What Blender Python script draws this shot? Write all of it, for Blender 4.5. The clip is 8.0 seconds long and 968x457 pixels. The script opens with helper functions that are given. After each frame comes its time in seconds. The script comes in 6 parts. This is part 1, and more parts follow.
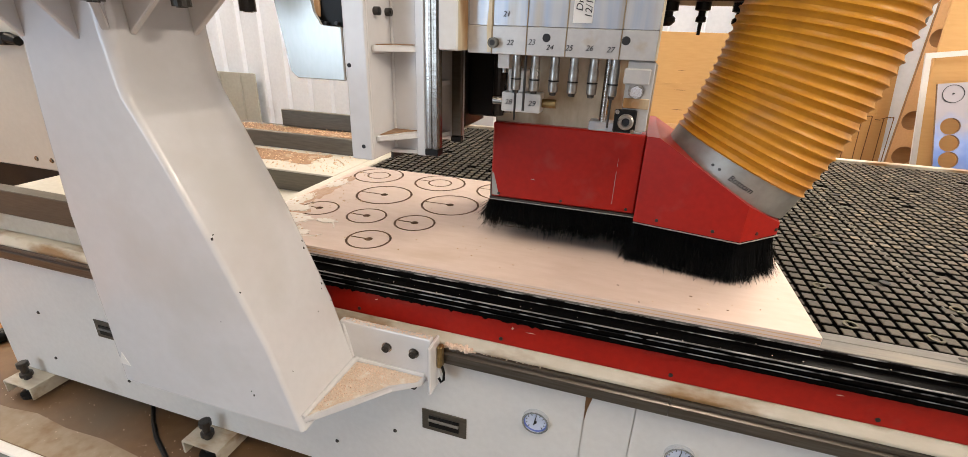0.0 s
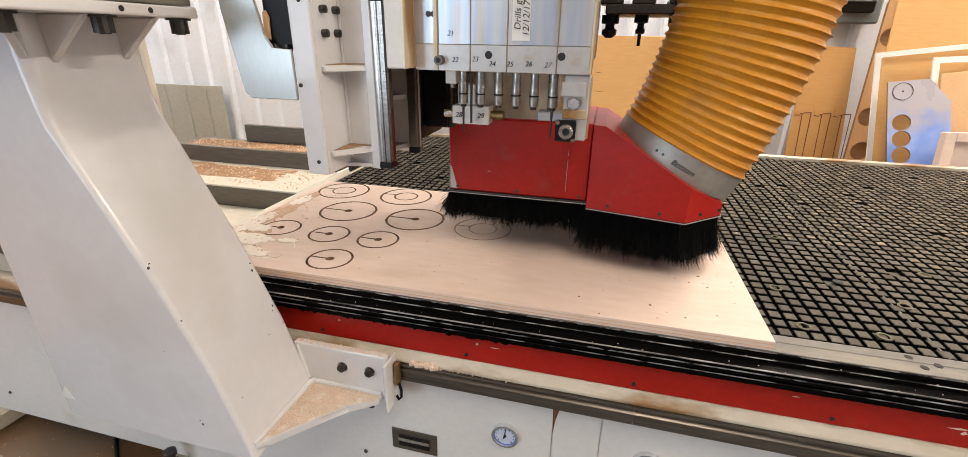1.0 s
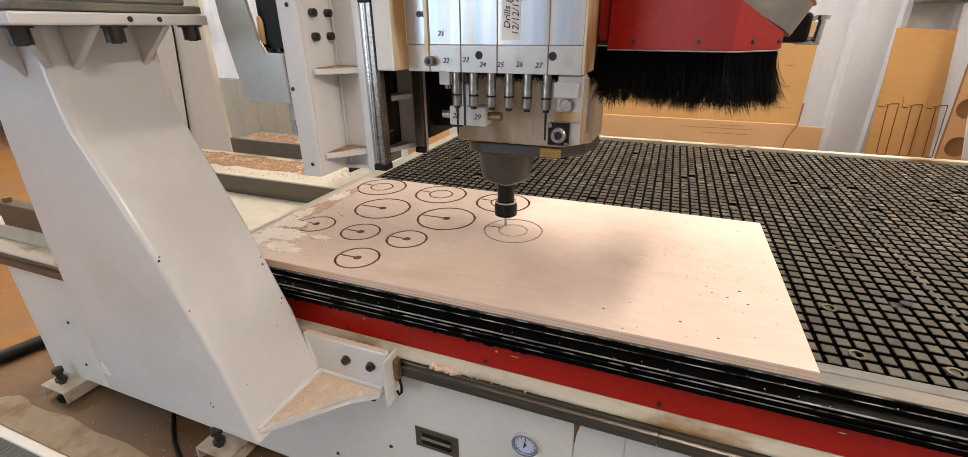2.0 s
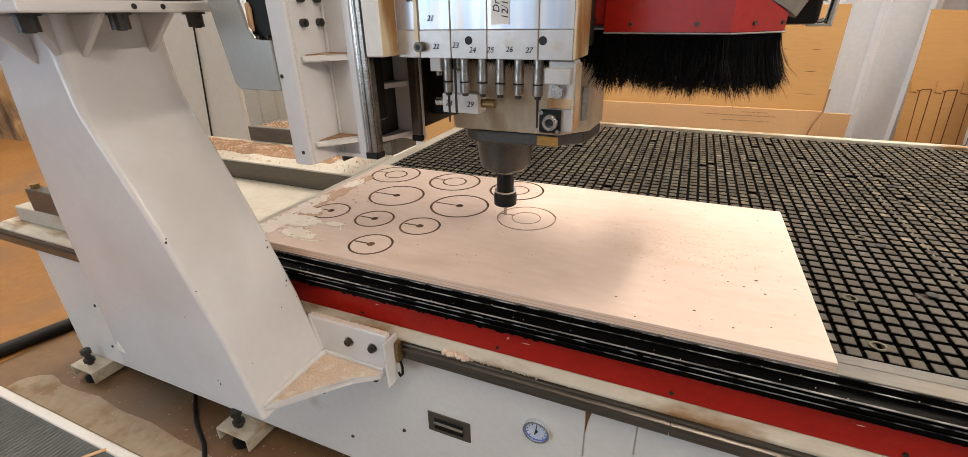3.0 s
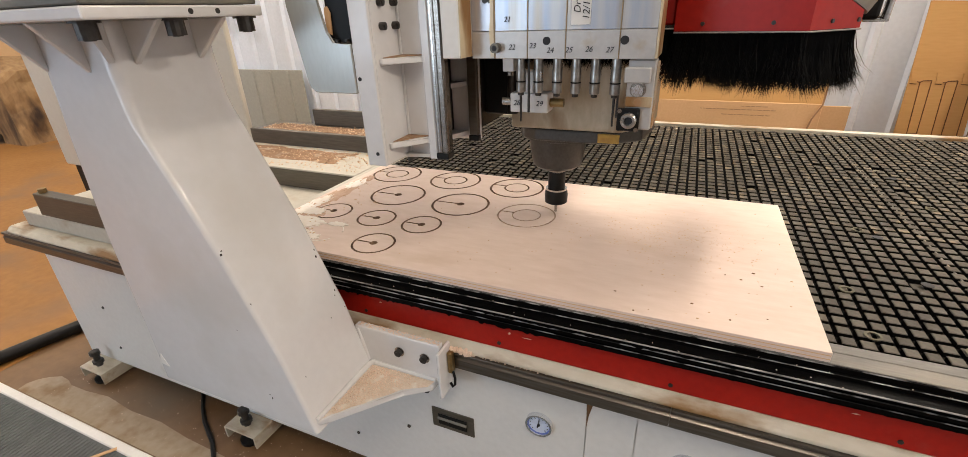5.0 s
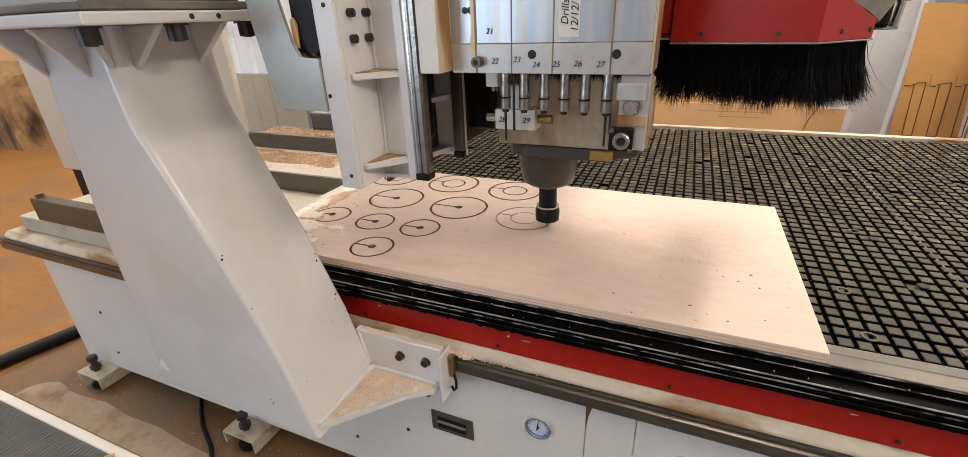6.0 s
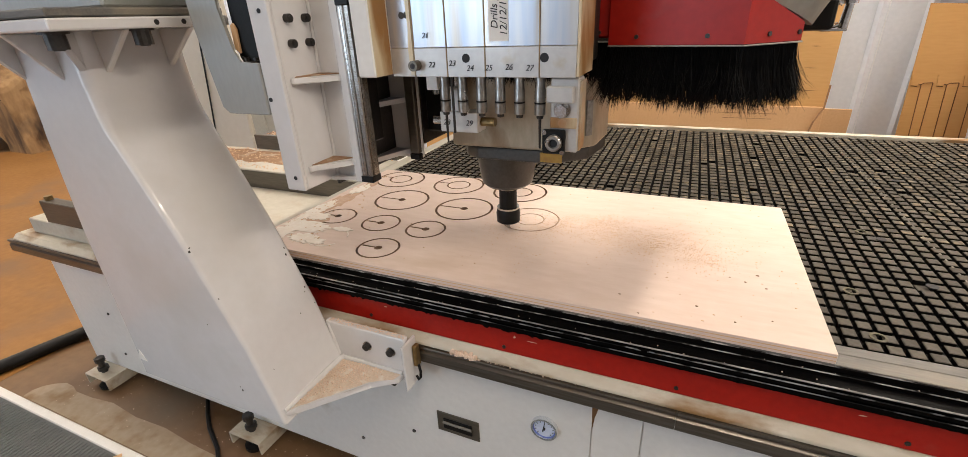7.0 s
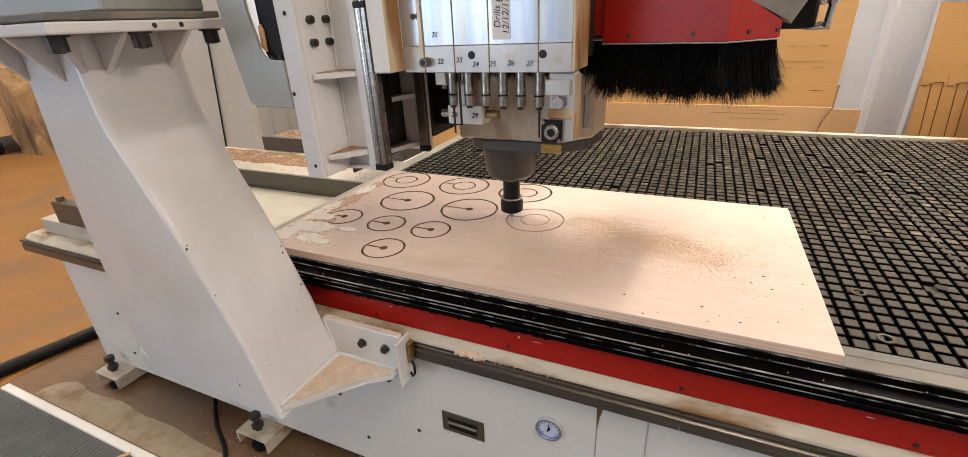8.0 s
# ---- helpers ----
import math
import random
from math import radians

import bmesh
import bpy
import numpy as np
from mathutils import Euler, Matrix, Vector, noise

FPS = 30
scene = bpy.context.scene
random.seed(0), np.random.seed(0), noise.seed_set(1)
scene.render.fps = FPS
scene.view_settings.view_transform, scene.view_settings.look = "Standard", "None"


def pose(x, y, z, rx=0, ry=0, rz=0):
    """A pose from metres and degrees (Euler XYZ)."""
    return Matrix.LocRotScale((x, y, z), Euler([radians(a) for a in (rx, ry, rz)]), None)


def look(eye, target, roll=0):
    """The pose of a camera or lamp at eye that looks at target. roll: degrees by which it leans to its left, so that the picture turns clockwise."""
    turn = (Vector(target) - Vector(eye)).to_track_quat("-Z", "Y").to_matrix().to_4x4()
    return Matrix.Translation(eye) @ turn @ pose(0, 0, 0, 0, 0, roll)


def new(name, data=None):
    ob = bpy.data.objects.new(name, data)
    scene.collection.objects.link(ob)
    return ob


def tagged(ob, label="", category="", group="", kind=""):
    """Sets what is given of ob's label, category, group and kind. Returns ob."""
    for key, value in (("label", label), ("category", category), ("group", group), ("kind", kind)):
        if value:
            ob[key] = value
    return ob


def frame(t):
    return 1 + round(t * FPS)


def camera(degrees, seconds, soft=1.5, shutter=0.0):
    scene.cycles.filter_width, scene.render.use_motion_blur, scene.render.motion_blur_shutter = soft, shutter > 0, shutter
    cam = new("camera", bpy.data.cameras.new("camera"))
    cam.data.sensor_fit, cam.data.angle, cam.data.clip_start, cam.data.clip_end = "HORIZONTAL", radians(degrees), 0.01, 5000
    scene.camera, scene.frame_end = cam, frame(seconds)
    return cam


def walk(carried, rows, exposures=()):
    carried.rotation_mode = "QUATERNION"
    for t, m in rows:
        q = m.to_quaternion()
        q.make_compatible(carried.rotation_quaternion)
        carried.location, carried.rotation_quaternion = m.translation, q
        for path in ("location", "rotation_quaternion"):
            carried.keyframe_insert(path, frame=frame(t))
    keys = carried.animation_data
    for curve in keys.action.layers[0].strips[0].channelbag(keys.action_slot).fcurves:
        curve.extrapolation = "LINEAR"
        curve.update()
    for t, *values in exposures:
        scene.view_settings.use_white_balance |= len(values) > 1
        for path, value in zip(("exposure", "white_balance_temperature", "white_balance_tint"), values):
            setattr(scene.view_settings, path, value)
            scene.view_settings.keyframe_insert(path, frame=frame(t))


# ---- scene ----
# camera and its path
PATH = [
    (0, (-0.356, -0.769, 1.19), (-0.88, 0.998, 0.415), 2.1),
    (0.5, (-0.341, -0.767, 1.203), (-0.782, 1.027, 0.437), 2.2),
    (1, (-0.319, -0.746, 1.212), (-0.768, 1.05, 0.453), 0.9),
    (1.5, (-0.283, -0.703, 1.231), (-0.855, 1.051, 0.458), 0.0),
    (3, (-0.261, -0.691, 1.224), (-0.987, 0.972, 0.384), -1.1),
    (3.5, (-0.258, -0.697, 1.222), (-0.995, 0.957, 0.372), -1.2),
    (4, (-0.255, -0.698, 1.226), (-0.997, 0.951, 0.371), -1.6),
    (4.5, (-0.251, -0.7, 1.228), (-0.992, 0.951, 0.377), -1.9),
    (6, (-0.251, -0.705, 1.231), (-0.98, 0.959, 0.394), -2.2),
    (6.5, (-0.248, -0.706, 1.23), (-0.987, 0.958, 0.402), -2.4),
    (7, (-0.254, -0.709, 1.23), (-0.999, 0.952, 0.402), -2.5),
    (7.5, (-0.255, -0.71, 1.232), (-1.013, 0.943, 0.401), -2.7),
    (8, (-0.25, -0.711, 1.229), (-1.02, 0.942, 0.407), -2.8),
]
cam = camera(92.5, 8.0, soft=0.65)
walk(cam, [(t, look(e, g, r)) for t, e, g, r in PATH],
     exposures=[(0, 0.33), (0.9, 0.32), (1.5, 0.13), (1.9, 0.05), (8, 0.03)])

# ---- light ----
world = bpy.data.worlds.new("world")
scene.world = world
world.use_nodes = True
sky = world.node_tree.nodes.new("ShaderNodeTexSky")
sky.sky_type = "NISHITA"
sky.sun_disc = False
sky.sun_elevation = radians(40)
sky.sun_rotation = radians(150)
world.node_tree.links.new(sky.outputs[0], world.node_tree.nodes["Background"].inputs[0])
world.node_tree.nodes["Background"].inputs[1].default_value = 0.12
scene.view_settings.exposure = 0.0


def area_lamp(name, eye, target, sx, sy, watts, colour):
    d = bpy.data.lights.new(name, "AREA")
    d.shape, d.size, d.size_y, d.energy, d.color = "RECTANGLE", sx, sy, watts, colour
    ob = new(name, d)
    ob.matrix_world = look(eye, target)
    return ob


WARM = (1.0, 0.868, 0.722)
# place and power of the ceiling strips
TUBES = ((-2.2, 1.5, 122), (0.5, -2.2, 60), (4.6, -0.8, 245), (1.7, 2.2, 200), (-5.8, 0.6, 135), (-1.4, -3.6, 20))
for tx, ty, watts in TUBES:
    area_lamp("strip_light_lamp", (tx, ty, 4.36), (tx, ty, 0), 0.3, 2.4, watts, WARM)
# daylight through the loading door behind the machine operator
area_lamp("door_daylight", (-5.5, -8.1, 1.9), (-5.5, 0, 1.9), 4.6, 3.0, 205, (0.66, 0.81, 1.0))


# ---- materials ----
def mat(name, colour, rough=0.5, metal=0.0, alt=None, fine=120.0, coarse=6.0, amount=0.35, bump=0.1,
        stretch=(1, 1, 1), dirt=None, dirt_scale=3.0, dirt_level=0.62, coat=0.0, per_object=0.0, spec=0.5, per_island=0.0, rvar=0.11):
    """A procedural surface: two scales of mottling, relief, and stains of the colour dirt."""
    m = bpy.data.materials.new(name)
    m.use_nodes = True
    nt = m.node_tree
    N, L = nt.nodes, nt.links
    b = N["Principled BSDF"]
    tc = N.new("ShaderNodeTexCoord")
    mp = N.new("ShaderNodeMapping")
    mp.inputs["Scale"].default_value = stretch
    L.new(tc.outputs["Object"], mp.inputs[0])

    def noise_node(scale, detail=4.0):
        n = N.new("ShaderNodeTexNoise")
        n.inputs["Scale"].default_value, n.inputs["Detail"].default_value = scale, detail
        L.new(mp.outputs[0], n.inputs["Vector"])
        return n

    n1, n2 = noise_node(fine), noise_node(coarse)
    mixn = N.new("ShaderNodeMix")
    mixn.data_type = "FLOAT"
    mixn.inputs[0].default_value = 0.5
    L.new(n1.outputs["Fac"], mixn.inputs[2])
    L.new(n2.outputs["Fac"], mixn.inputs[3])
    ramp = N.new("ShaderNodeMapRange")
    ramp.inputs[1].default_value, ramp.inputs[2].default_value = 0.35, 0.65
    L.new(mixn.outputs[0], ramp.inputs[0])
    other = alt if alt else tuple(c * (1 - amount) for c in colour)
    mix = N.new("ShaderNodeMix")
    mix.data_type = "RGBA"
    mix.inputs[6].default_value = (*colour, 1)
    mix.inputs[7].default_value = (*other, 1)
    L.new(ramp.outputs[0], mix.inputs[0])
    out = mix.outputs[2]
    if dirt:
        n3 = noise_node(dirt_scale, 8.0)
        r3 = N.new("ShaderNodeMapRange")
        r3.inputs[1].default_value, r3.inputs[2].default_value = dirt_level - 0.06, dirt_level + 0.1
        L.new(n3.outputs["Fac"], r3.inputs[0])
        md = N.new("ShaderNodeMix")
        md.data_type = "RGBA"
        L.new(r3.outputs[0], md.inputs[0])
        L.new(out, md.inputs[6])
        md.inputs[7].default_value = (*dirt, 1)
        out = md.outputs[2]
    if per_object:
        oi = N.new("ShaderNodeObjectInfo")
        hs = N.new("ShaderNodeHueSaturation")
        mr = N.new("ShaderNodeMapRange")
        mr.inputs[3].default_value, mr.inputs[4].default_value = 1 - per_object, 1 + per_object
        L.new(oi.outputs["Random"], mr.inputs[0])
        L.new(mr.outputs[0], hs.inputs["Value"])
        L.new(out, hs.inputs["Color"])
        out = hs.outputs[0]
    if per_island:
        ge = N.new("ShaderNodeNewGeometry")
        hs = N.new("ShaderNodeHueSaturation")
        mr = N.new("ShaderNodeMapRange")
        mr.inputs[3].default_value, mr.inputs[4].default_value = 1 - per_island, 1 + per_island
        L.new(ge.outputs["Random Per Island"], mr.inputs[0])
        L.new(mr.outputs[0], hs.inputs["Value"])
        L.new(out, hs.inputs["Color"])
        out = hs.outputs[0]
    L.new(out, b.inputs["Base Color"])
    rr = N.new("ShaderNodeMapRange")
    rr.inputs[3].default_value, rr.inputs[4].default_value = max(rough - rvar, 0.03), min(rough + rvar, 1)
    L.new(n2.outputs["Fac"], rr.inputs[0])
    L.new(rr.outputs[0], b.inputs["Roughness"])
    b.inputs["Metallic"].default_value = metal
    b.inputs["Specular IOR Level"].default_value = spec
    b.inputs["Coat Weight"].default_value = coat
    if bump:
        bp = N.new("ShaderNodeBump")
        bp.inputs["Strength"].default_value, bp.inputs["Distance"].default_value = bump, 0.002
        L.new(n1.outputs["Fac"], bp.inputs["Height"])
        L.new(bp.outputs[0], b.inputs["Normal"])
    return m


M_PAINT = mat("machine_paint", (0.74, 0.73, 0.70), 0.32, 0, (0.68, 0.67, 0.64), 60, 3, bump=0.12, dirt=(0.42, 0.37, 0.29), dirt_scale=5, dirt_level=0.7)
M_COLUMN = mat("column_paint", (0.69, 0.688, 0.692), 0.26, 0, (0.655, 0.653, 0.657), 60, 3, bump=0.04, coat=0.35, rvar=0.02, dirt=(0.60, 0.592, 0.575), dirt_scale=3.5, dirt_level=0.60)
M_RED = mat("red_paint", (0.40, 0.013, 0.006), 0.36, 0, (0.32, 0.009, 0.005), 90, 5, bump=0.06, spec=0.32, dirt=(0.30, 0.05, 0.04), dirt_scale=9, dirt_level=0.68)
M_BLACK = mat("black_profile", (0.0012, 0.0012, 0.0014), 0.33, 0, (0.003, 0.003, 0.003), 200, 10, bump=0.25, stretch=(0.1, 1, 1), dirt=(0.06, 0.052, 0.045), dirt_scale=20, dirt_level=0.77, spec=0.05)
M_ALU = mat("dull_aluminium", (0.17, 0.163, 0.148), 0.55, 0.25, (0.11, 0.106, 0.097), 300, 10, bump=0.1, stretch=(0.15, 1, 1), dirt=(0.24, 0.215, 0.17), dirt_scale=14, dirt_level=0.54)
M_STEEL = mat("rail_steel", (0.50, 0.49, 0.47), 0.2, 1.0, (0.36, 0.34, 0.31), 240, 9, bump=0.06, stretch=(0.04, 1, 1), dirt=(0.20, 0.14, 0.09), dirt_scale=12, dirt_level=0.66)
M_CHUCK = mat("chuck_steel", (0.40, 0.39, 0.365), 0.3, 0.85, (0.27, 0.255, 0.23), 120, 30, bump=0.05)
# upright blue streaks paint reflected daylight into the metal's colour
M_BLOCK = mat("blue_streaked_block", (0.62, 0.61, 0.58), 0.25, 0.45, (0.38, 0.45, 0.58), 70, 24, bump=0.08, stretch=(1, 1, 0.07), dirt=(0.45, 0.35, 0.22), dirt_scale=22, dirt_level=0.64)
M_FOOT = mat("ground_steel_foot", (0.55, 0.54, 0.52), 0.33, 0.35, (0.47, 0.46, 0.45), 90, 12, bump=0.06, dirt=(0.42, 0.33, 0.20), dirt_scale=18, dirt_level=0.68)
M_RUSTY = mat("heat_stained_steel", (0.46, 0.30, 0.15), 0.4, 0.2, (0.42, 0.37, 0.30), 60, 11, bump=0.15, dirt=(0.40, 0.18, 0.05), dirt_scale=14, dirt_level=0.55)
M_SEAM = mat("oily_seam", (0.20, 0.12, 0.045), 0.5, 0, (0.34, 0.26, 0.14), 90, 20, bump=0.1, stretch=(1, 1, 0.2))
M_DIAL = mat("dial_face", (0.62, 0.68, 0.82), 0.25, 0, None, 60, 8, amount=0.06, bump=0)
M_CHROME = mat("bright_chrome", (0.82, 0.84, 0.88), 0.16, 0.9, (0.70, 0.72, 0.76), 80, 9, bump=0.02)
M_DIALRING = mat("dial_blue", (0.10, 0.16, 0.50), 0.3, 0, None, 60, 8, amount=0.1, bump=0)
# pale colours for the highlights along the black extrusion's edges
M_EDGE_GLINT = mat("worn_edge", (0.50, 0.49, 0.475), 0.4, 0.3, (0.16, 0.155, 0.15), 40, 14, bump=0.1, stretch=(1, 1, 1), dirt=(0.02, 0.02, 0.02), dirt_scale=9, dirt_level=0.55)
M_CHIPPED_GLINT = mat("chipped_glint", (0.02, 0.02, 0.02), 0.35, 0.3, (0.01, 0.01, 0.01), 90, 30, bump=0.1, dirt=(0.62, 0.61, 0.59), dirt_scale=22, dirt_level=0.52, spec=0.3)
M_RAILOLD = mat("oiled_rail", (0.31, 0.29, 0.265), 0.22, 0.9, (0.19, 0.17, 0.15), 200, 8, bump=0.1, stretch=(0.05, 1, 1), dirt=(0.11, 0.07, 0.04), dirt_scale=10, dirt_level=0.6)
M_RAILFRONT = mat("oiled_floor_rail", (0.205, 0.19, 0.168), 0.33, 0.85, (0.12, 0.10, 0.08), 200, 8, bump=0.1, stretch=(0.05, 1, 1), dirt=(0.11, 0.07, 0.04), dirt_scale=10, dirt_level=0.58)
M_OILED = mat("oil_stained_steel", (0.66, 0.58, 0.43), 0.36, 0.15, (0.55, 0.42, 0.23), 40, 9, bump=0.1, stretch=(1, 1, 0.35), dirt=(0.30, 0.15, 0.045), dirt_scale=15, dirt_level=0.53)
M_CREAM = mat("cream_paint", (0.60, 0.56, 0.47), 0.45, 0, (0.50, 0.45, 0.35), 50, 4, bump=0.15, stretch=(0.45, 1, 1), dirt=(0.25, 0.14, 0.055), dirt_scale=13, dirt_level=0.56)
M_BED = mat("bed_paint", (0.52, 0.49, 0.42), 0.5, 0, (0.44, 0.41, 0.34), 60, 5, bump=0.12, dirt=(0.36, 0.26, 0.16), dirt_scale=7, dirt_level=0.66)
M_FLAKE = mat("torn_face", (0.88, 0.83, 0.76), 0.6, 0, (0.80, 0.72, 0.62), 90, 20, bump=0.3)
M_TORN = mat("torn_inner_ply", (0.50, 0.31, 0.20), 0.8, 0, (0.62, 0.44, 0.32), 90, 25, bump=0.4)
M_GRID = mat("grid_plastic", (0.076, 0.066, 0.050), 0.55, 0, (0.050, 0.043, 0.032), 150, 20, bump=0.25, dirt=(0.21, 0.165, 0.105), dirt_scale=34, dirt_level=0.61, per_object=0.25, spec=0.3)
M_GRID_REST = mat("grid_plastic_rest", (0.076, 0.066, 0.050), 0.55, 0, (0.050, 0.043, 0.032), 150, 20, bump=0.25, dirt=(0.21, 0.165, 0.105), dirt_scale=34, dirt_level=0.61, per_island=0.35, spec=0.3)
# black rubber, taken near black so the gaps' shade sits in the colour
M_GROOVE = mat("grid_gap_black", (0.0025, 0.0024, 0.0022), 0.8, 0, None, 100, 10, bump=0.2, spec=0.1)
M_PLY = mat("birch_face", (0.745, 0.605, 0.525), 0.6, 0, (0.665, 0.52, 0.43), 70, 4, bump=0.1, stretch=(0.3, 1, 1), dirt=(0.60, 0.45, 0.34), dirt_scale=9, dirt_level=0.67)
M_BURNT = mat("cut_groove", (0.32, 0.205, 0.13), 0.85, 0, (0.13, 0.075, 0.045), 200, 20, bump=0.2)
M_FRESHCUT = mat("fresh_cut", (0.50, 0.36, 0.26), 0.85, 0, (0.36, 0.24, 0.16), 200, 20, bump=0.2)
M_BRISTLE = mat("bristle", (0.002, 0.0022, 0.0026), 0.5, 0, (0.004, 0.004, 0.004), 300, 30, bump=0, spec=0.06)
M_TIP = mat("dusty_bristle", (0.009, 0.0085, 0.0075), 0.7, 0, (0.004, 0.004, 0.004), 300, 40, bump=0, spec=0.1)
M_HOSE = mat("orange_hose", (0.60, 0.275, 0.022), 0.42, 0, (0.52, 0.215, 0.016), 80, 6, bump=0.12, spec=0.3, dirt=(0.40, 0.17, 0.025), dirt_scale=8, dirt_level=0.64)
M_GALV = mat("galvanised_band", (0.40, 0.40, 0.37), 0.5, 0.6, (0.31, 0.31, 0.28), 60, 12, bump=0.08)
M_CARD = mat("cardboard", (0.66, 0.40, 0.16), 0.75, 0, (0.60, 0.35, 0.13), 90, 4, bump=0.1, stretch=(0.15, 1, 1))
M_MDF = mat("pale_fibreboard", (0.68, 0.435, 0.235), 0.75, 0, (0.61, 0.38, 0.19), 90, 4, bump=0.08)
M_CREASE = mat("scored_card", (0.20, 0.10, 0.04), 0.85, 0, None, 100, 10, bump=0.1)
M_WALL = mat("wall_sheet_metal", (0.76, 0.82, 0.92), 0.36, 0, (0.68, 0.74, 0.84), 40, 2, bump=0.06, dirt=(0.50, 0.53, 0.58), dirt_scale=2, dirt_level=0.64)
M_CEIL = mat("ceiling_liner", (0.7, 0.7, 0.68), 0.7, 0, None, 20, 2, amount=0.1, bump=0.05)
M_FLOOR = mat("dusty_concrete", (0.20, 0.115, 0.055), 0.5, 0, (0.15, 0.082, 0.038), 30, 1.6, bump=0.3, dirt=(0.15, 0.11, 0.075), dirt_scale=1.3, dirt_level=0.56)
M_ORANGE = mat("orange_dust_floor", (0.36, 0.17, 0.042), 0.62, 0, (0.28, 0.125, 0.028), 25, 1.2, bump=0.3, dirt=(0.24, 0.13, 0.06), dirt_scale=1.6, dirt_level=0.58)
M_MAT = mat("grey_rubber_mat", (0.13, 0.14, 0.14), 0.7, 0, (0.09, 0.10, 0.10), 200, 12, bump=0.4)
M_WHITE = mat("white_plastic", (0.78, 0.77, 0.74), 0.4, 0, (0.72, 0.70, 0.66), 80, 6, bump=0.05)
M_RUBBER = mat("black_rubber", (0.005, 0.005, 0.005), 0.42, 0, None, 150, 12, bump=0.15, spec=0.25)
M_DARK = mat("dark_steel", (0.07, 0.065, 0.06), 0.42, 0.7, (0.045, 0.042, 0.04), 160, 10, bump=0.15)
M_BAR = mat("oiled_steel_bar", (0.15, 0.132, 0.105), 0.36, 0.6, (0.10, 0.086, 0.066), 200, 5, bump=0.12, stretch=(0.1, 1, 1))
M_DUST = mat("sawdust", (0.20, 0.105, 0.05), 0.95, 0, (0.34, 0.205, 0.12), 300, 30, bump=0.6, dirt=(0.46, 0.38, 0.29), dirt_scale=18, dirt_level=0.62)
M_CRUMB = mat("fresh_crumb", (0.55, 0.34, 0.19), 0.95, 0, (0.78, 0.60, 0.42), 400, 90, bump=0.1)
M_PALEDUST = mat("pale_sawdust", (0.70, 0.60, 0.50), 0.95, 0, (0.58, 0.45, 0.34), 220, 40, bump=0.6, dirt=(0.72, 0.67, 0.60), dirt_scale=45, dirt_level=0.60)
M_CHIP = mat("wood_chip", (0.80, 0.65, 0.53), 0.9, 0, (0.68, 0.50, 0.37), 300, 60, bump=0.1)
M_BODY = mat("cast_body", (0.53, 0.47, 0.36), 0.42, 0.1, (0.39, 0.33, 0.23), 80, 9, bump=0.15, stretch=(1, 1, 0.45), dirt=(0.20, 0.115, 0.045), dirt_scale=11, dirt_level=0.6)
M_SPINDLE = mat("spindle_nose", (0.10, 0.098, 0.092), 0.38, 0.7, (0.07, 0.068, 0.064), 160, 12, bump=0.08)
M_BLUE = mat("blue_film_board", (0.10, 0.22, 0.62), 0.3, 0, (0.30, 0.40, 0.70), 10, 4, bump=0.04)
M_RIM = mat("raw_board_edge", (0.30, 0.19, 0.10), 0.8, 0, (0.22, 0.13, 0.07), 120, 12, bump=0.1)


def blue_to_lilac(m):
    """Blends the blue into lilac grey towards the board's upper end."""
    nt = m.node_tree
    N, L = nt.nodes, nt.links
    b = N["Principled BSDF"]
    blue = b.inputs["Base Color"].links[0].from_socket
    tc = N.new("ShaderNodeTexCoord")
    sep = N.new("ShaderNodeSeparateXYZ")
    L.new(tc.outputs["Object"], sep.inputs[0])
    cloud = N.new("ShaderNodeTexNoise")
    cloud.inputs["Scale"].default_value = 14.0
    L.new(tc.outputs["Object"], cloud.inputs["Vector"])
    add = N.new("ShaderNodeMath")
    add.operation = "MULTIPLY_ADD"
    add.inputs[1].default_value = 0.18
    L.new(cloud.outputs["Fac"], add.inputs[0])
    L.new(sep.outputs["Z"], add.inputs[2])
    ramp = N.new("ShaderNodeMapRange")
    ramp.inputs[1].default_value, ramp.inputs[2].default_value = 0.95, 1.06
    L.new(add.outputs[0], ramp.inputs[0])
    mix = N.new("ShaderNodeMix")
    mix.data_type = "RGBA"
    mix.inputs[7].default_value = (0.40, 0.38, 0.42, 1)
    L.new(ramp.outputs[0], mix.inputs[0])
    L.new(blue, mix.inputs[6])
    L.new(mix.outputs[2], b.inputs["Base Color"])


blue_to_lilac(M_BLUE)
M_YELLOW = mat("yellow_tag", (0.55, 0.36, 0.05), 0.5, 0, (0.36, 0.20, 0.04), 90, 30, bump=0.05, dirt=(0.14, 0.08, 0.03), dirt_scale=40, dirt_level=0.6)
M_OLIVE = mat("tarnished_ring", (0.15, 0.135, 0.085), 0.6, 0.3, (0.08, 0.072, 0.05), 120, 10, bump=0.1)
M_INK = mat("ink", (0.015, 0.015, 0.018), 0.6, 0, None, 60, 8, bump=0)
M_WOOD = mat("cart_wood", (0.36, 0.21, 0.10), 0.65, 0, (0.27, 0.15, 0.07), 60, 5, bump=0.2, stretch=(0.2, 1, 1))
M_CAB = mat("cabinet_paint", (0.58, 0.54, 0.46), 0.4, 0, (0.53, 0.49, 0.41), 30, 2, bump=0.08)
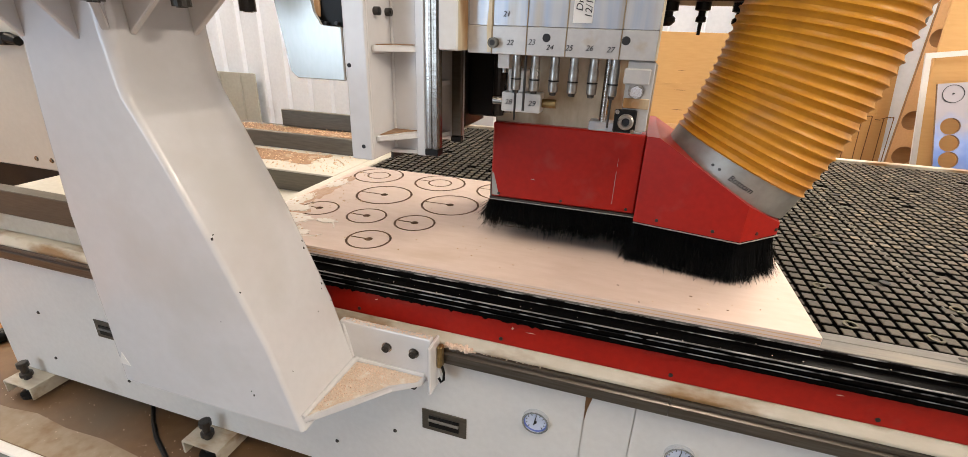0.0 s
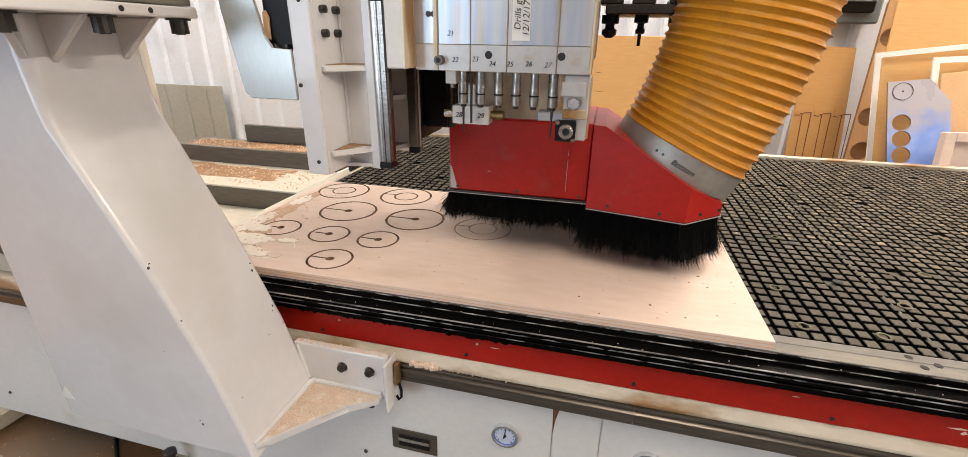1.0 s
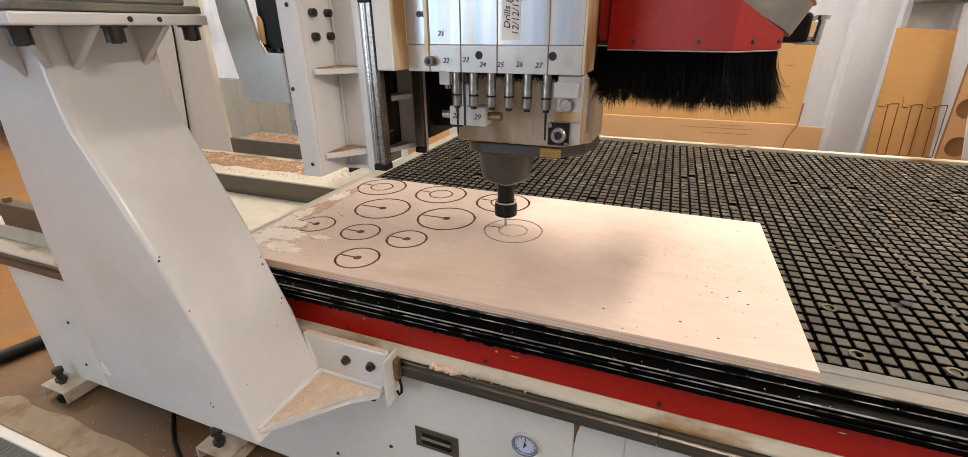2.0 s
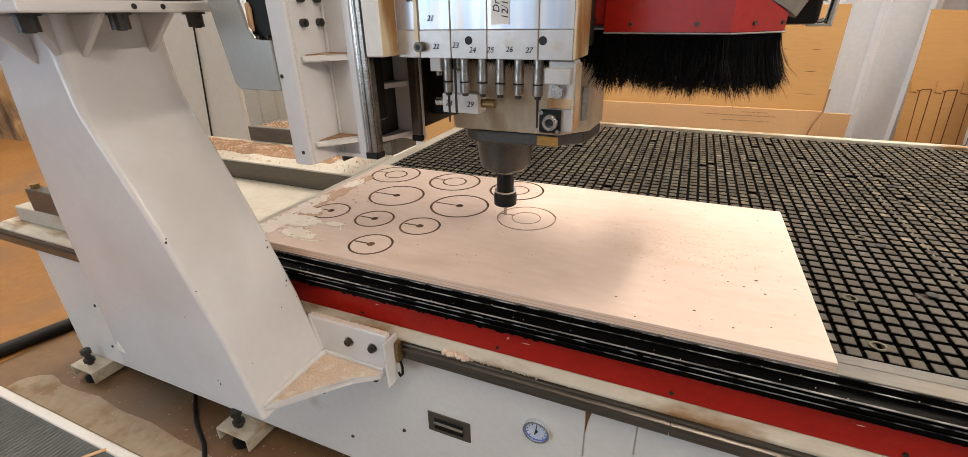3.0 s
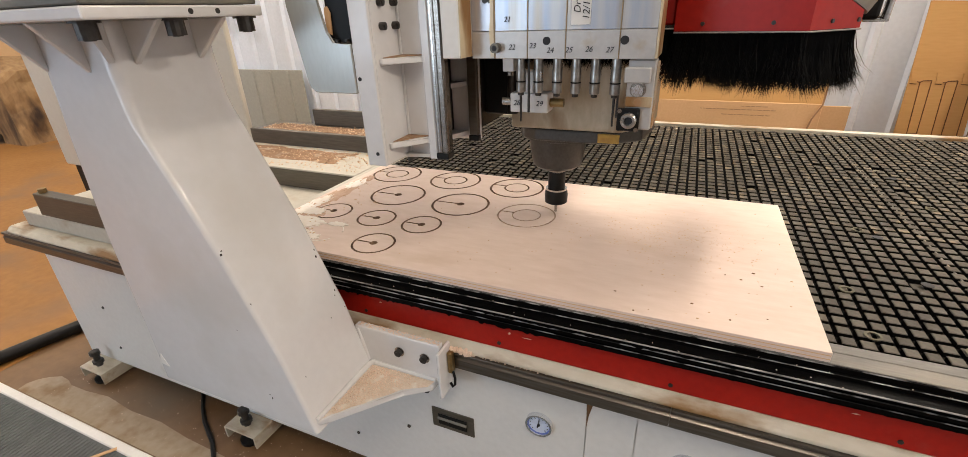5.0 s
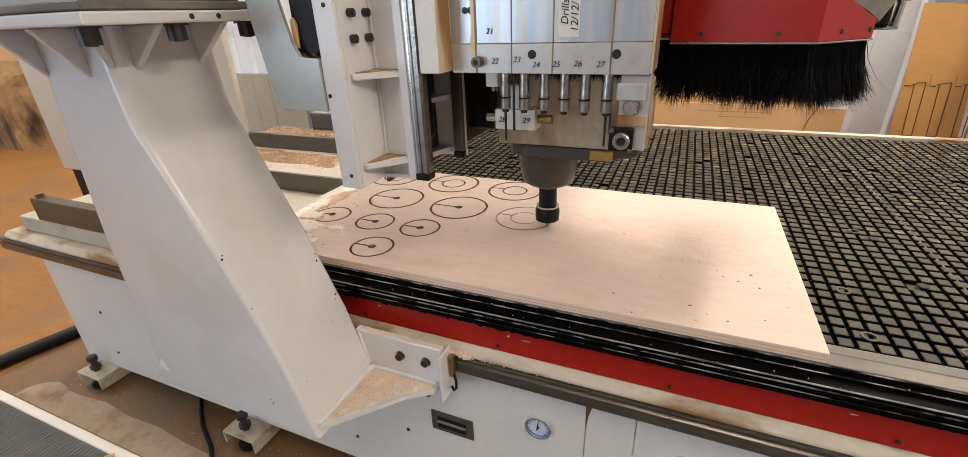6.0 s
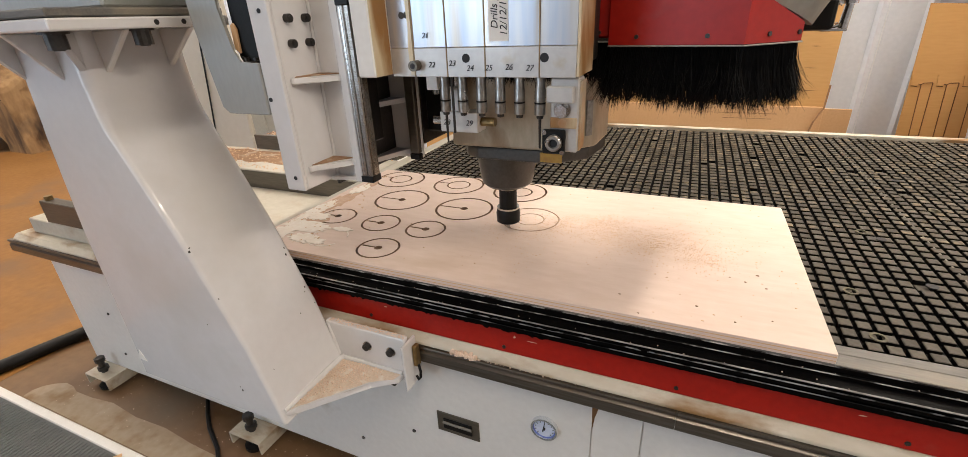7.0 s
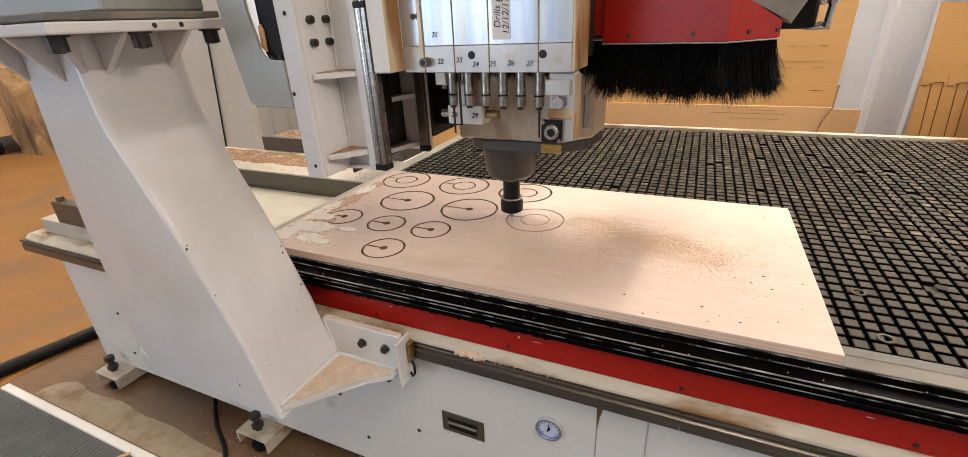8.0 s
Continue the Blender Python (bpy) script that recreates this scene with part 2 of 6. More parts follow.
M_SHEET = mat("pale_board", (0.66, 0.55, 0.38), 0.7, 0, (0.58, 0.46, 0.30), 40, 3, bump=0.05)
M_SACK = mat("dirty_packing", (0.40, 0.25, 0.12), 0.85, 0, (0.22, 0.125, 0.055), 20, 4, bump=0.2, stretch=(1, 1, 0.35), dirt=(0.05, 0.03, 0.02), dirt_scale=4, dirt_level=0.62)
M_BRASS = mat("brass", (0.36, 0.25, 0.11), 0.4, 0.9, None, 120, 10, bump=0.05)
M_PANEL = mat("grey_panel", (0.47, 0.48, 0.46), 0.24, 0.5, (0.42, 0.43, 0.41), 160, 5, bump=0.05, stretch=(1, 1, 0.3))


# ---- builders ----
def part(name, bm, material, parent=None, label="", smooth=False):
    me = bpy.data.meshes.new(name)
    bmesh.ops.recalc_face_normals(bm, faces=bm.faces)
    bm.to_mesh(me)
    bm.free()
    mats = material if isinstance(material, (list, tuple)) else [material]
    for m in mats:
        me.materials.append(m)
    if smooth:
        for p in me.polygons:
            p.use_smooth = True
        me.set_sharp_from_angle(angle=0.6)
    ob = new(name, me)
    if parent:
        ob.parent = parent
    return tagged(ob, label)


def thing(name, label, category, group="", kind="", at=None):
    ob = tagged(new(name), label, category, group, kind)
    if at:
        ob.matrix_world = at
    return ob


def box(bm, x0, x1, y0, y1, z0, z1, bev=0.0, seg=1):
    r = bmesh.ops.create_cube(bm, size=1.0)
    vs = r["verts"]
    for v in vs:
        v.co = Vector((x0 + (v.co.x + 0.5) * (x1 - x0), y0 + (v.co.y + 0.5) * (y1 - y0), z0 + (v.co.z + 0.5) * (z1 - z0)))
    if bev:
        es = list({e for v in vs for e in v.link_edges})
        bmesh.ops.bevel(bm, geom=es, offset=bev, segments=seg, affect="EDGES", profile=0.5)
    return bm


def prism(bm, poly, lo, hi, axis="y", bev=0.0, seg=2):
    """A polygon carried along an axis; poly holds the two other coordinates in x, y, z order."""
    def co(a, b, c):
        return {"x": (c, a, b), "y": (a, c, b), "z": (a, b, c)}[axis]
    n = len(poly)
    lov = [bm.verts.new(co(a, b, lo)) for a, b in poly]
    hiv = [bm.verts.new(co(a, b, hi)) for a, b in poly]
    fs = [bm.faces.new(lov), bm.faces.new(hiv[::-1])]
    for i in range(n):
        fs.append(bm.faces.new((lov[i], hiv[i], hiv[(i + 1) % n], lov[(i + 1) % n])))
    if bev:
        es = list({e for f in fs for e in f.edges})
        bmesh.ops.bevel(bm, geom=es, offset=bev, segments=seg, affect="EDGES", profile=0.5)
    return bm


def cyl(bm, p0, p1, r0, r1=None, seg=20, caps=True):
    p0, p1 = Vector(p0), Vector(p1)
    r1 = r0 if r1 is None else r1
    d = p1 - p0
    m = Matrix.Translation((p0 + p1) / 2) @ d.to_track_quat("Z", "Y").to_matrix().to_4x4()
    bmesh.ops.create_cone(bm, cap_ends=caps, segments=seg, radius1=r0, radius2=r1, depth=d.length, matrix=m)
    return bm


def lathe(bm, profile, seg=28, centre=(0, 0)):
    """Turned shape about an upright axis: profile of (radius, height)."""
    rings = []
    for r, z in profile:
        rings.append([bm.verts.new((centre[0] + r * math.cos(a), centre[1] + r * math.sin(a), z))
                      for a in (2 * math.pi * k / seg for k in range(seg))])
    for a, b in zip(rings, rings[1:]):
        for k in range(seg):
            bm.faces.new((a[k], a[(k + 1) % seg], b[(k + 1) % seg], b[k]))
    bm.faces.new(rings[0][::-1])
    bm.faces.new(rings[-1])
    return bm


def tube(bm, pts, radii, seg=16):
    """A round tube along points, one radius a point."""
    pts = [Vector(p) for p in pts]
    rings, up = [], Vector((0, 1, 0))
    for i, p in enumerate(pts):
        d = (pts[min(i + 1, len(pts) - 1)] - pts[max(i - 1, 0)]).normalized()
        if abs(d.dot(up)) > 0.95:
            up = Vector((1, 0, 0))
        a = d.cross(up).normalized()
        b = d.cross(a).normalized()
        r = radii[i] if isinstance(radii, (list, tuple)) else radii
        rings.append([bm.verts.new(p + r * (a * math.cos(t) + b * math.sin(t))) for t in (2 * math.pi * k / seg for k in range(seg))])
    for a, b in zip(rings, rings[1:]):
        for k in range(seg):
            bm.faces.new((a[k], a[(k + 1) % seg], b[(k + 1) % seg], b[k]))
    bm.faces.new(rings[0][::-1])
    bm.faces.new(rings[-1])
    return bm


def B():
    return bmesh.new()


def ring_cutter(bm, cx, cy, r0, r1, z0, z1, seg=64, a0=0.0, a1=360.0):
    n = seg
    full = a1 - a0 >= 360
    ang = [radians(a0 + (a1 - a0) * k / n) for k in range(n if full else n + 1)]
    L4 = []
    for a in ang:
        c, s_ = math.cos(a), math.sin(a)
        L4.append([bm.verts.new((cx + r * c, cy + r * s_, z)) for r, z in ((r0, z0), (r1, z0), (r1, z1), (r0, z1))])
    m = len(L4)
    for k in range(m if full else m - 1):
        a, b = L4[k], L4[(k + 1) % m]
        for q in range(4):
            bm.faces.new((a[q], a[(q + 1) % 4], b[(q + 1) % 4], b[q]))
    if not full:
        bm.faces.new(L4[0])
        bm.faces.new(L4[-1][::-1])


def text_part(name, body, size, m, material, parent, depth=0.0004, slant=0.0):
    cu = bpy.data.curves.new(name, "FONT")
    cu.body, cu.size, cu.extrude, cu.shear = body, size, depth, slant
    cu.align_x, cu.align_y = "CENTER", "CENTER"
    tmp = bpy.data.objects.new(name + "_tmp", cu)
    scene.collection.objects.link(tmp)
    me = bpy.data.meshes.new_from_object(tmp.evaluated_get(bpy.context.evaluated_depsgraph_get()))
    bpy.data.objects.remove(tmp)
    me.materials.clear()
    me.materials.append(material)
    ob = new(name, me)
    ob.parent = parent
    ob.matrix_basis = m
    return ob


def rounded_loft(bm, sections, y0, y1, steps=7):
    """Upright loft of rectangles with rounded corners: sections of (height, x0, x1, front radius, back radius)."""
    rings = []
    for z, x0, x1, rf, rb in sections:
        ring = []
        for cx, cy, a0, r in ((x1 - rb, y1 - rb, 0, rb), (x0 + rb, y1 - rb, 90, rb), (x0 + rf, y0 + rf, 180, rf), (x1 - rf, y0 + rf, 270, rf)):
            for k in range(steps + 1):
                a = radians(a0 + 90 * k / steps)
                ring.append(bm.verts.new((cx + r * math.cos(a), cy + r * math.sin(a), z)))
        rings.append(ring)
    n = len(rings[0])
    for a, b in zip(rings, rings[1:]):
        for k in range(n):
            bm.faces.new((a[k], a[(k + 1) % n], b[(k + 1) % n], b[k]))
    bm.faces.new(rings[0][::-1])
    bm.faces.new(rings[-1])
    return bm


def hex_bolt(bm, p, n, r=0.008, h=0.008):
    p, n = Vector(p), Vector(n).normalized()
    cyl(bm, p, p + n * h, r, seg=6)
    cyl(bm, p - n * 0.001, p + n * 0.0015, r * 1.45, seg=16)
    return bm


def knob_bolt(bm, p, n, r=0.008, h=0.012):
    p, n = Vector(p), Vector(n).normalized()
    cyl(bm, p, p + n * h, r, seg=14)
    cyl(bm, p + n * h, p + n * (h + 0.0015), r * 0.6, seg=6)
    return bm


# ---- the hall ----
HX0, HX1, HY0, HY1, HZ = -10.5, 7.0, -8.2, 2.98, 4.5


def hall():
    tagged(part("floor", box(B(), HX0 - 0.2, HX1 + 0.2, HY0 - 0.2, HY1 + 0.2, -0.15, 0.0), M_FLOOR), "concrete workshop floor covered in orange sawdust", "floor", kind="structure")
    tagged(part("ceiling", box(B(), HX0, HX1, HY0, HY1, HZ, HZ + 0.1), M_CEIL), "plain pale workshop ceiling liner", "ceiling", kind="structure")
    # ribbed sheet wall behind the machine
    bm = B()
    x, pts = HX0, []
    while x < HX1:
        pts += [(x, HY1), (x + 0.15, HY1), (x + 0.165, HY1 - 0.035), (x + 0.195, HY1 - 0.035), (x + 0.21, HY1)]
        x += 0.23
    pts += [(HX1, HY1), (HX1, HY1 + 0.15), (HX0, HY1 + 0.15)]
    lo = [bm.verts.new((a, b, 0)) for a, b in pts]
    hi = [bm.verts.new((a, b, HZ)) for a, b in pts]
    for i in range(len(pts)):
        j = (i + 1) % len(pts)
        bm.faces.new((lo[i], lo[j], hi[j], hi[i]))
    tagged(part("wall_north", bm, M_WALL), "white ribbed sheet-metal workshop wall", "wall", kind="structure")
    tagged(part("wall_west", box(B(), HX0 - 0.15, HX0, HY0, HY1, 0, HZ), M_WALL), "plain white workshop wall", "wall", kind="structure")
    tagged(part("wall_east", box(B(), HX1, HX1 + 0.15, HY0, HY1, 0, HZ), M_WALL), "plain white workshop wall", "wall", kind="structure")
    # south wall with the loading door's opening
    bm = B()
    box(bm, HX0, -7.9, HY0 - 0.15, HY0, 0, HZ)
    box(bm, -3.1, HX1, HY0 - 0.15, HY0, 0, HZ)
    box(bm, -7.9, -3.1, HY0 - 0.15, HY0, 3.5, HZ)
    tagged(part("wall_south", bm, M_WALL), "workshop wall with an open loading door", "wall", kind="structure")
    for tx, ty, _ in TUBES:
        th = thing("ceiling_light", "white fluorescent strip light under the ceiling", "light", "ceiling lights", at=pose(tx, ty, 4.38))
        part("housing", box(B(), -0.17, 0.17, -1.25, 1.25, 0.02, 0.119, 0.01), M_WHITE, th)


hall()


# ---- machine base ----
Y_FACE = 0.015


def recessed_handle(parent, x, z, w=0.113, h=0.031):
    p = part("handle", box(B(), x - w / 2, x + w / 2, Y_FACE - 0.003, Y_FACE, z - h, z + h, 0.001), M_BAR, parent, "dark recessed pull handle")
    part("grip", box(B(), x - w * 0.34, x + w * 0.34, Y_FACE - 0.006, Y_FACE - 0.003, z - h * 0.55, z + h * 0.5, 0.001), M_RUBBER, p)
    part("lip", cyl(B(), (x - w * 0.34, Y_FACE - 0.006, z + h * 0.1), (x + w * 0.34, Y_FACE - 0.006, z + h * 0.1), 0.004, seg=10), M_ALU, p)


def gauge(parent, x, z, r=0.03):
    y = Y_FACE
    bm = B()
    cyl(bm, (x, y, z), (x, y - 0.0055, z), r, r * 0.95, seg=36)
    p = part("pressure_gauge", bm, M_CHROME, parent, "chrome-rimmed round pressure gauge with white dial")
    bm = B()
    ring_cutter(bm, 0, 0, r * 0.84, r * 0.99, 0.0, 0.005, 40)
    bz = part("bezel", bm, M_CHROME, p, "polished bezel")
    bz.matrix_basis = pose(x, y - 0.0057, z, 90, 0, 0)
    part("dial", cyl(B(), (x, y - 0.0056, z), (x, y - 0.0061, z), r * 0.84, seg=36), M_DIAL, p, "pale dial")
    bm = B()
    ring_cutter(bm, 0, 0, r * 0.77, r * 0.84, 0.0, 0.0006, 40)
    part("blue_ring", bm, M_DIALRING, p, "blue dial edge").matrix_basis = pose(x, y - 0.0062, z, 90, 0, 0)
    bm = B()
    for k in range(11):
        a = radians(-135 + 27 * k)
        c, s_ = math.sin(a), math.cos(a)
        cyl(bm, (x + c * r * 0.62, y - 0.0063, z + s_ * r * 0.56), (x + c * r * 0.72, y - 0.0063, z + s_ * r * 0.76), 0.0009, seg=6)
    part("graduations", bm, M_INK, p)
    part("needle", cyl(B(), (x - 0.003, y - 0.0075, z - 0.008), (x + 0.001, y - 0.0075, z + r * 0.62), 0.0016, 0.0006, seg=8), M_INK, p)
    part("hub", cyl(B(), (x, y - 0.0061, z), (x, y - 0.009, z), 0.003, seg=12), M_INK, p)


def levelling_foot(parent, x):
    yf = -0.06
    bm = B()
    box(bm, x - 0.065, x + 0.065, yf, 0.20, 0.058, 0.064, 0.001)
    box(bm, x - 0.065, x - 0.059, yf, 0.20, 0.018, 0.058)
    box(bm, x + 0.059, x + 0.065, yf, 0.20, 0.018, 0.058)
    p = part("foot_bracket", bm, M_CREAM, parent, "cream welded channel bracket")
    part("pad", lathe(B(), [(0.034, 0.0), (0.034, 0.012), (0.016, 0.02), (0.016, 0.03)], 20, (x, yf + 0.035)), M_RUBBER, p)
    bm = lathe(B(), [(0.011, 0.03), (0.011, 0.075), (0.018, 0.076), (0.018, 0.088), (0.011, 0.09), (0.011, 0.112), (0.017, 0.113), (0.017, 0.128), (0.012, 0.13)], 12, (x, yf + 0.035))
    part("bolt", bm, M_DARK, p, "black levelling bolt")


def base():
    th = thing("machine_base", "light grey steel router base with red and black edge", "machine")
    # sheet panels of the front, tapered at the far end
    prism_body = [(-2.28, 0.065), (2.6, 0.065), (2.6, 0.53), (-2.28, 0.53)]
    part("body", prism(B(), prism_body, Y_FACE + 0.004, 1.60), M_PAINT, th)
    XS = [-2.6, -0.353, -0.2555, 0.6, 1.6, 2.6]
    for a, b in zip(XS, XS[1:]):
        poly = [(a + 0.0012, 0.066), (b - 0.0012, 0.066), (b - 0.0012, 0.52), (a + 0.0012, 0.52)]
        if a < -2:
            poly = [(-2.282, 0.066), (b - 0.0012, 0.066), (b - 0.0012, 0.52), (-2.282, 0.52)]
        part("front_panel", prism(B(), poly, Y_FACE, Y_FACE + 0.003), M_PAINT, th)
    # rust streaks under the rail
    part("rust_streak", prism(B(), [(-0.356, 0.515), (-0.340, 0.515), (-0.349, 0.475), (-0.3525, 0.44)], Y_FACE - 0.0012, Y_FACE + 0.0005), M_CREASE, th, "brown rust stain")
    # steel running rail, with a joint
    for a, b in ((-2.44, -0.2035), (-0.2025, 2.5)):
        prof = [(-0.016, 0.532), (-0.016, 0.556), (-0.010, 0.560), (-0.010, 0.563), (-0.016, 0.567), (-0.016, 0.574), (0.004, 0.574), (0.004, 0.532)]
        part("running_rail", prism(B(), prof, a, b, "x"), M_RAILFRONT, th, "oiled steel linear rail")
        part("rail_crown", prism(B(), [(-0.0165, 0.5675), (-0.0165, 0.5725), (-0.014, 0.5746), (-0.004, 0.5746), (-0.004, 0.5675)], a + 0.001, b - 0.001, "x", 0.001, 1), M_RAILFRONT, th, "polished running edge")
    part("rail_backing", prism(B(), [(0.0045, 0.52), (0.0045, 0.572), (0.03, 0.572), (0.03, 0.52)], -2.42, 2.55, "x"), M_DARK, th)
    # ledge above the rail
    prof = [(-0.013, 0.5755), (-0.013, 0.583), (0.0, 0.594), (0.003, 0.598), (0.05, 0.598), (0.05, 0.5755)]
    part("ledge", prism(B(), prof, -2.40, 2.55, "x", 0.0015, 1), M_CREAM, th, "worn cream painted ledge")
    part("side_block", box(B(), -2.34, -1.30, 0.03, 0.5, 0.5985, 0.653, 0.003), M_BED, th)
    # red strip, then black extrusion
    part("red_strip", prism(B(), [(0.004, 0.5985), (0.004, 0.664), (0.04, 0.664), (0.04, 0.5985)], -1.30, 2.5, "x", 0.002, 2), M_RED, th, "glossy red painted side strip")
    part("black_profile", prism(B(), [(0.002, 0.6645), (-0.010, 0.668), (-0.010, 0.676), (-0.006, 0.678), (-0.006, 0.682), (-0.014, 0.684), (-0.014, 0.692), (-0.009, 0.694), (-0.009, 0.697), (-0.018, 0.699), (-0.018, 0.7035), (-0.004, 0.709), (-0.004, 0.716), (0.0, 0.7175), (0.0, 0.728), (0.03, 0.728), (0.03, 0.6645)], -1.30, 2.5, "x"), M_BLACK, th, "black grooved edge extrusion")
    # thin bright strips paint the broken highlight on the profile's lips
    part("worn_edge", prism(B(), [(-0.0190, 0.7018), (-0.0190, 0.7034), (-0.0176, 0.7042), (-0.0170, 0.7036), (-0.0180, 0.7016)], -1.28, 2.45, "x"), M_EDGE_GLINT, th, "bright line for the worn edge's painted glint")
    part("worn_edge", prism(B(), [(-0.0146, 0.6905), (-0.0146, 0.6918), (-0.0136, 0.6925), (-0.0132, 0.6912)], -1.28, 2.45, "x"), M_CHIPPED_GLINT, th, "bright line for the worn edge's painted glint")
    part("worn_edge", prism(B(), [(-0.0006, 0.7270), (-0.0006, 0.7282), (0.0006, 0.7286), (0.001, 0.7272)], -1.28, 2.45, "x"), M_CHIPPED_GLINT, th, "bright line for the worn edge's painted glint")
    for y, z in ((-0.0105, 0.6755), (-0.0045, 0.7155)):
        part("worn_edge", prism(B(), [(y, z), (y, z + 0.0010), (y + 0.001, z + 0.0014), (y + 0.0012, z)], -1.28, 2.45, "x"), M_CHIPPED_GLINT, th, "bright line for the worn edge's painted glint")
    rnd = random.Random(40)
    edge = [(-1.25 + 0.005 * k, 0.6655 - 0.0055 * rnd.random() ** 4 * (1.0 if k < 160 else 0.3)) for k in range(360)]
    part("peeled_edge", prism(B(), edge + [(edge[-1][0], 0.6672), (edge[0][0], 0.6672)], -0.0102, -0.0088), M_BLACK, th, "ragged peeling black edge tape")
    edge = [(-1.25 + 0.009 * k, 0.6985 - 0.0055 * rnd.random() ** 3) for k in range(120)]
    part("peeled_edge", prism(B(), edge + [(edge[-1][0], 0.6995), (edge[0][0], 0.6995)], -0.0198, -0.0190), M_BLACK, th, "ragged peeling black edge tape")
    for k in range(11):
        hx = -1.2 + k * 0.33
        part("strip_screw", cyl(B(), (hx, 0.0042, 0.612), (hx, 0.002, 0.612), 0.004, seg=12), M_DARK, th)
    rnd = random.Random(21)
    for sx, w, h in ((-1.13, 0.016, 0.002), (-0.52, 0.006, 0.005), (-0.49, 0.02, 0.0015), (0.28, 0.035, 0.003), (0.30, 0.010, 0.006), (-0.83, 0.008, 0.002), (0.05, 0.012, 0.0018), (0.62, 0.02, 0.002)):
        z = 0.62 + 0.03 * rnd.random()
        part("scratch", prism(B(), [(sx, z), (sx + w * 0.4, z - h * 0.4), (sx + w, z + h * 0.3), (sx + w * 0.5, z + h)], 0.0034, 0.0045), M_CHIP, th, "pale scratch in the red paint")
    # panel screws
    bm = B()
    for hx, hz in ((-2.055, 0.325), (-2.057, 0.147), (-1.734, 0.144), (-1.246, 0.225), (-1.055, 0.295), (-0.981, 0.16), (-0.803, 0.258)):
        cyl(bm, (hx, Y_FACE, hz), (hx, Y_FACE - 0.003, hz), 0.0055, 0.004, seg=12)
    part("panel_screw", bm, M_DARK, th)
    recessed_handle(th, -0.67, 0.328)
    recessed_handle(th, -1.745, 0.33)
    gauge(th, -0.453, 0.410)
    gauge(th, -0.157, 0.412)
    for x in (-2.165, -1.40, -0.4, 0.7, 1.8):
        levelling_foot(th, x)
    # left end of the bed: steel bars and channels beyond the table
    part("guide_bar", box(B(), -2.215, -1.30, 0.03, 0.07, 0.6535, 0.731, 0.002), M_BAR, th, "grey flat steel guide bar")
    part("bed_plate", box(B(), -2.2, -1.272, 0.0705, 0.5195, 0.6535, 0.658), M_BED, th)
    part("cross_bar", box(B(), -2.2, -1.272, 0.52, 0.54, 0.6535, 0.7265), M_BAR, th, "dull dark steel cross bar")
    part("ledge_board", box(B(), -2.3, -1.272, 0.515, 0.77, 0.727, 0.733, 0.001), M_BED, th)
    part("steel_channel", box(B(), -2.02, -1.276, 0.768, 0.79, 0.7335, 0.797, 0.002), M_BAR, th, "dull steel channel")
    part("channel_web", box(B(), -2.02, -1.276, 0.7905, 0.945, 0.7335, 0.79), M_BAR, th)
    part("steel_channel", box(B(), -1.79, -1.276, 0.921, 0.943, 0.7905, 0.86, 0.002), M_BAR, th, "dull steel channel")
    part("end_knob", cyl(B(), (-2.19, 0.05, 0.731), (-2.19, 0.05, 0.745), 0.012, seg=14), M_BRASS, th, "small brass plug")
    return th


base()
def drift(poly, z0, z1, label):
    tagged(part("sawdust_drift", prism(B(), poly, z0, z1, "z"), M_DUST), label, "sawdust", kind="stuff")


def blot(x0, x1, y0, y1, seed, n=90, rag=0.03):
    """A ragged outline filling a rectangle."""
    rnd = random.Random(seed)
    out = []
    for k in range(n):
        a = 2 * math.pi * k / n
        c, s_ = math.cos(a), math.sin(a)
        q = max(abs(c), abs(s_))
        out.append(((x0 + x1) / 2 + (x1 - x0) / 2 * c / q * (1 - rnd.random() * 0.08) + rnd.gauss(0, rag * 0.5),
                    (y0 + y1) / 2 + (y1 - y0) / 2 * s_ / q * (1 - rnd.random() * 0.25) + rnd.gauss(0, rag * 0.2)))
    return out


drift(blot(-2.0, -1.30, 0.796, 0.915, 1, 60, 0.010), 0.7896, 0.7908, "orange sawdust lying in the steel channel")
drift(blot(-2.28, -1.42, 0.59, 0.755, 2, 64, 0.012), 0.7326, 0.7336, "orange sawdust lying on the pale ledge")
drift(blot(-9.5, -2.45, -3.0, 2.6, 3, 60, 0.2), 0.0, 0.0015, "orange sawdust spread over the workshop floor")
bpy.data.objects[[o.name for o in scene.objects if o.name.startswith("sawdust_drift")][-1]].data.materials[0] = M_ORANGE

rnd = random.Random(17)
for name_, x0, x1, y0, y1, z, count in (("channel", -2.0, -1.29, 0.793, 0.918, 0.7912, 700), ("ledge", -2.28, -1.29, 0.53, 0.765, 0.7340, 900)):
    bm = B()
    for _ in range(count):
        s_ = 0.0012 + 0.0035 * rnd.random() ** 2
        m = Matrix.Translation((rnd.uniform(x0, x1), rnd.uniform(y0, y1), z + s_ * 0.2)) @ Euler((rnd.random(), rnd.random(), rnd.random() * 6)).to_matrix().to_4x4() @ Matrix.Diagonal((1.6, 1, 0.5, 1))
        bmesh.ops.create_cube(bm, size=s_, matrix=m)
    tagged(part("wood_crumbs", bm, M_CRUMB), "loose wood crumbs on the " + name_, "wood chips", kind="stuff")

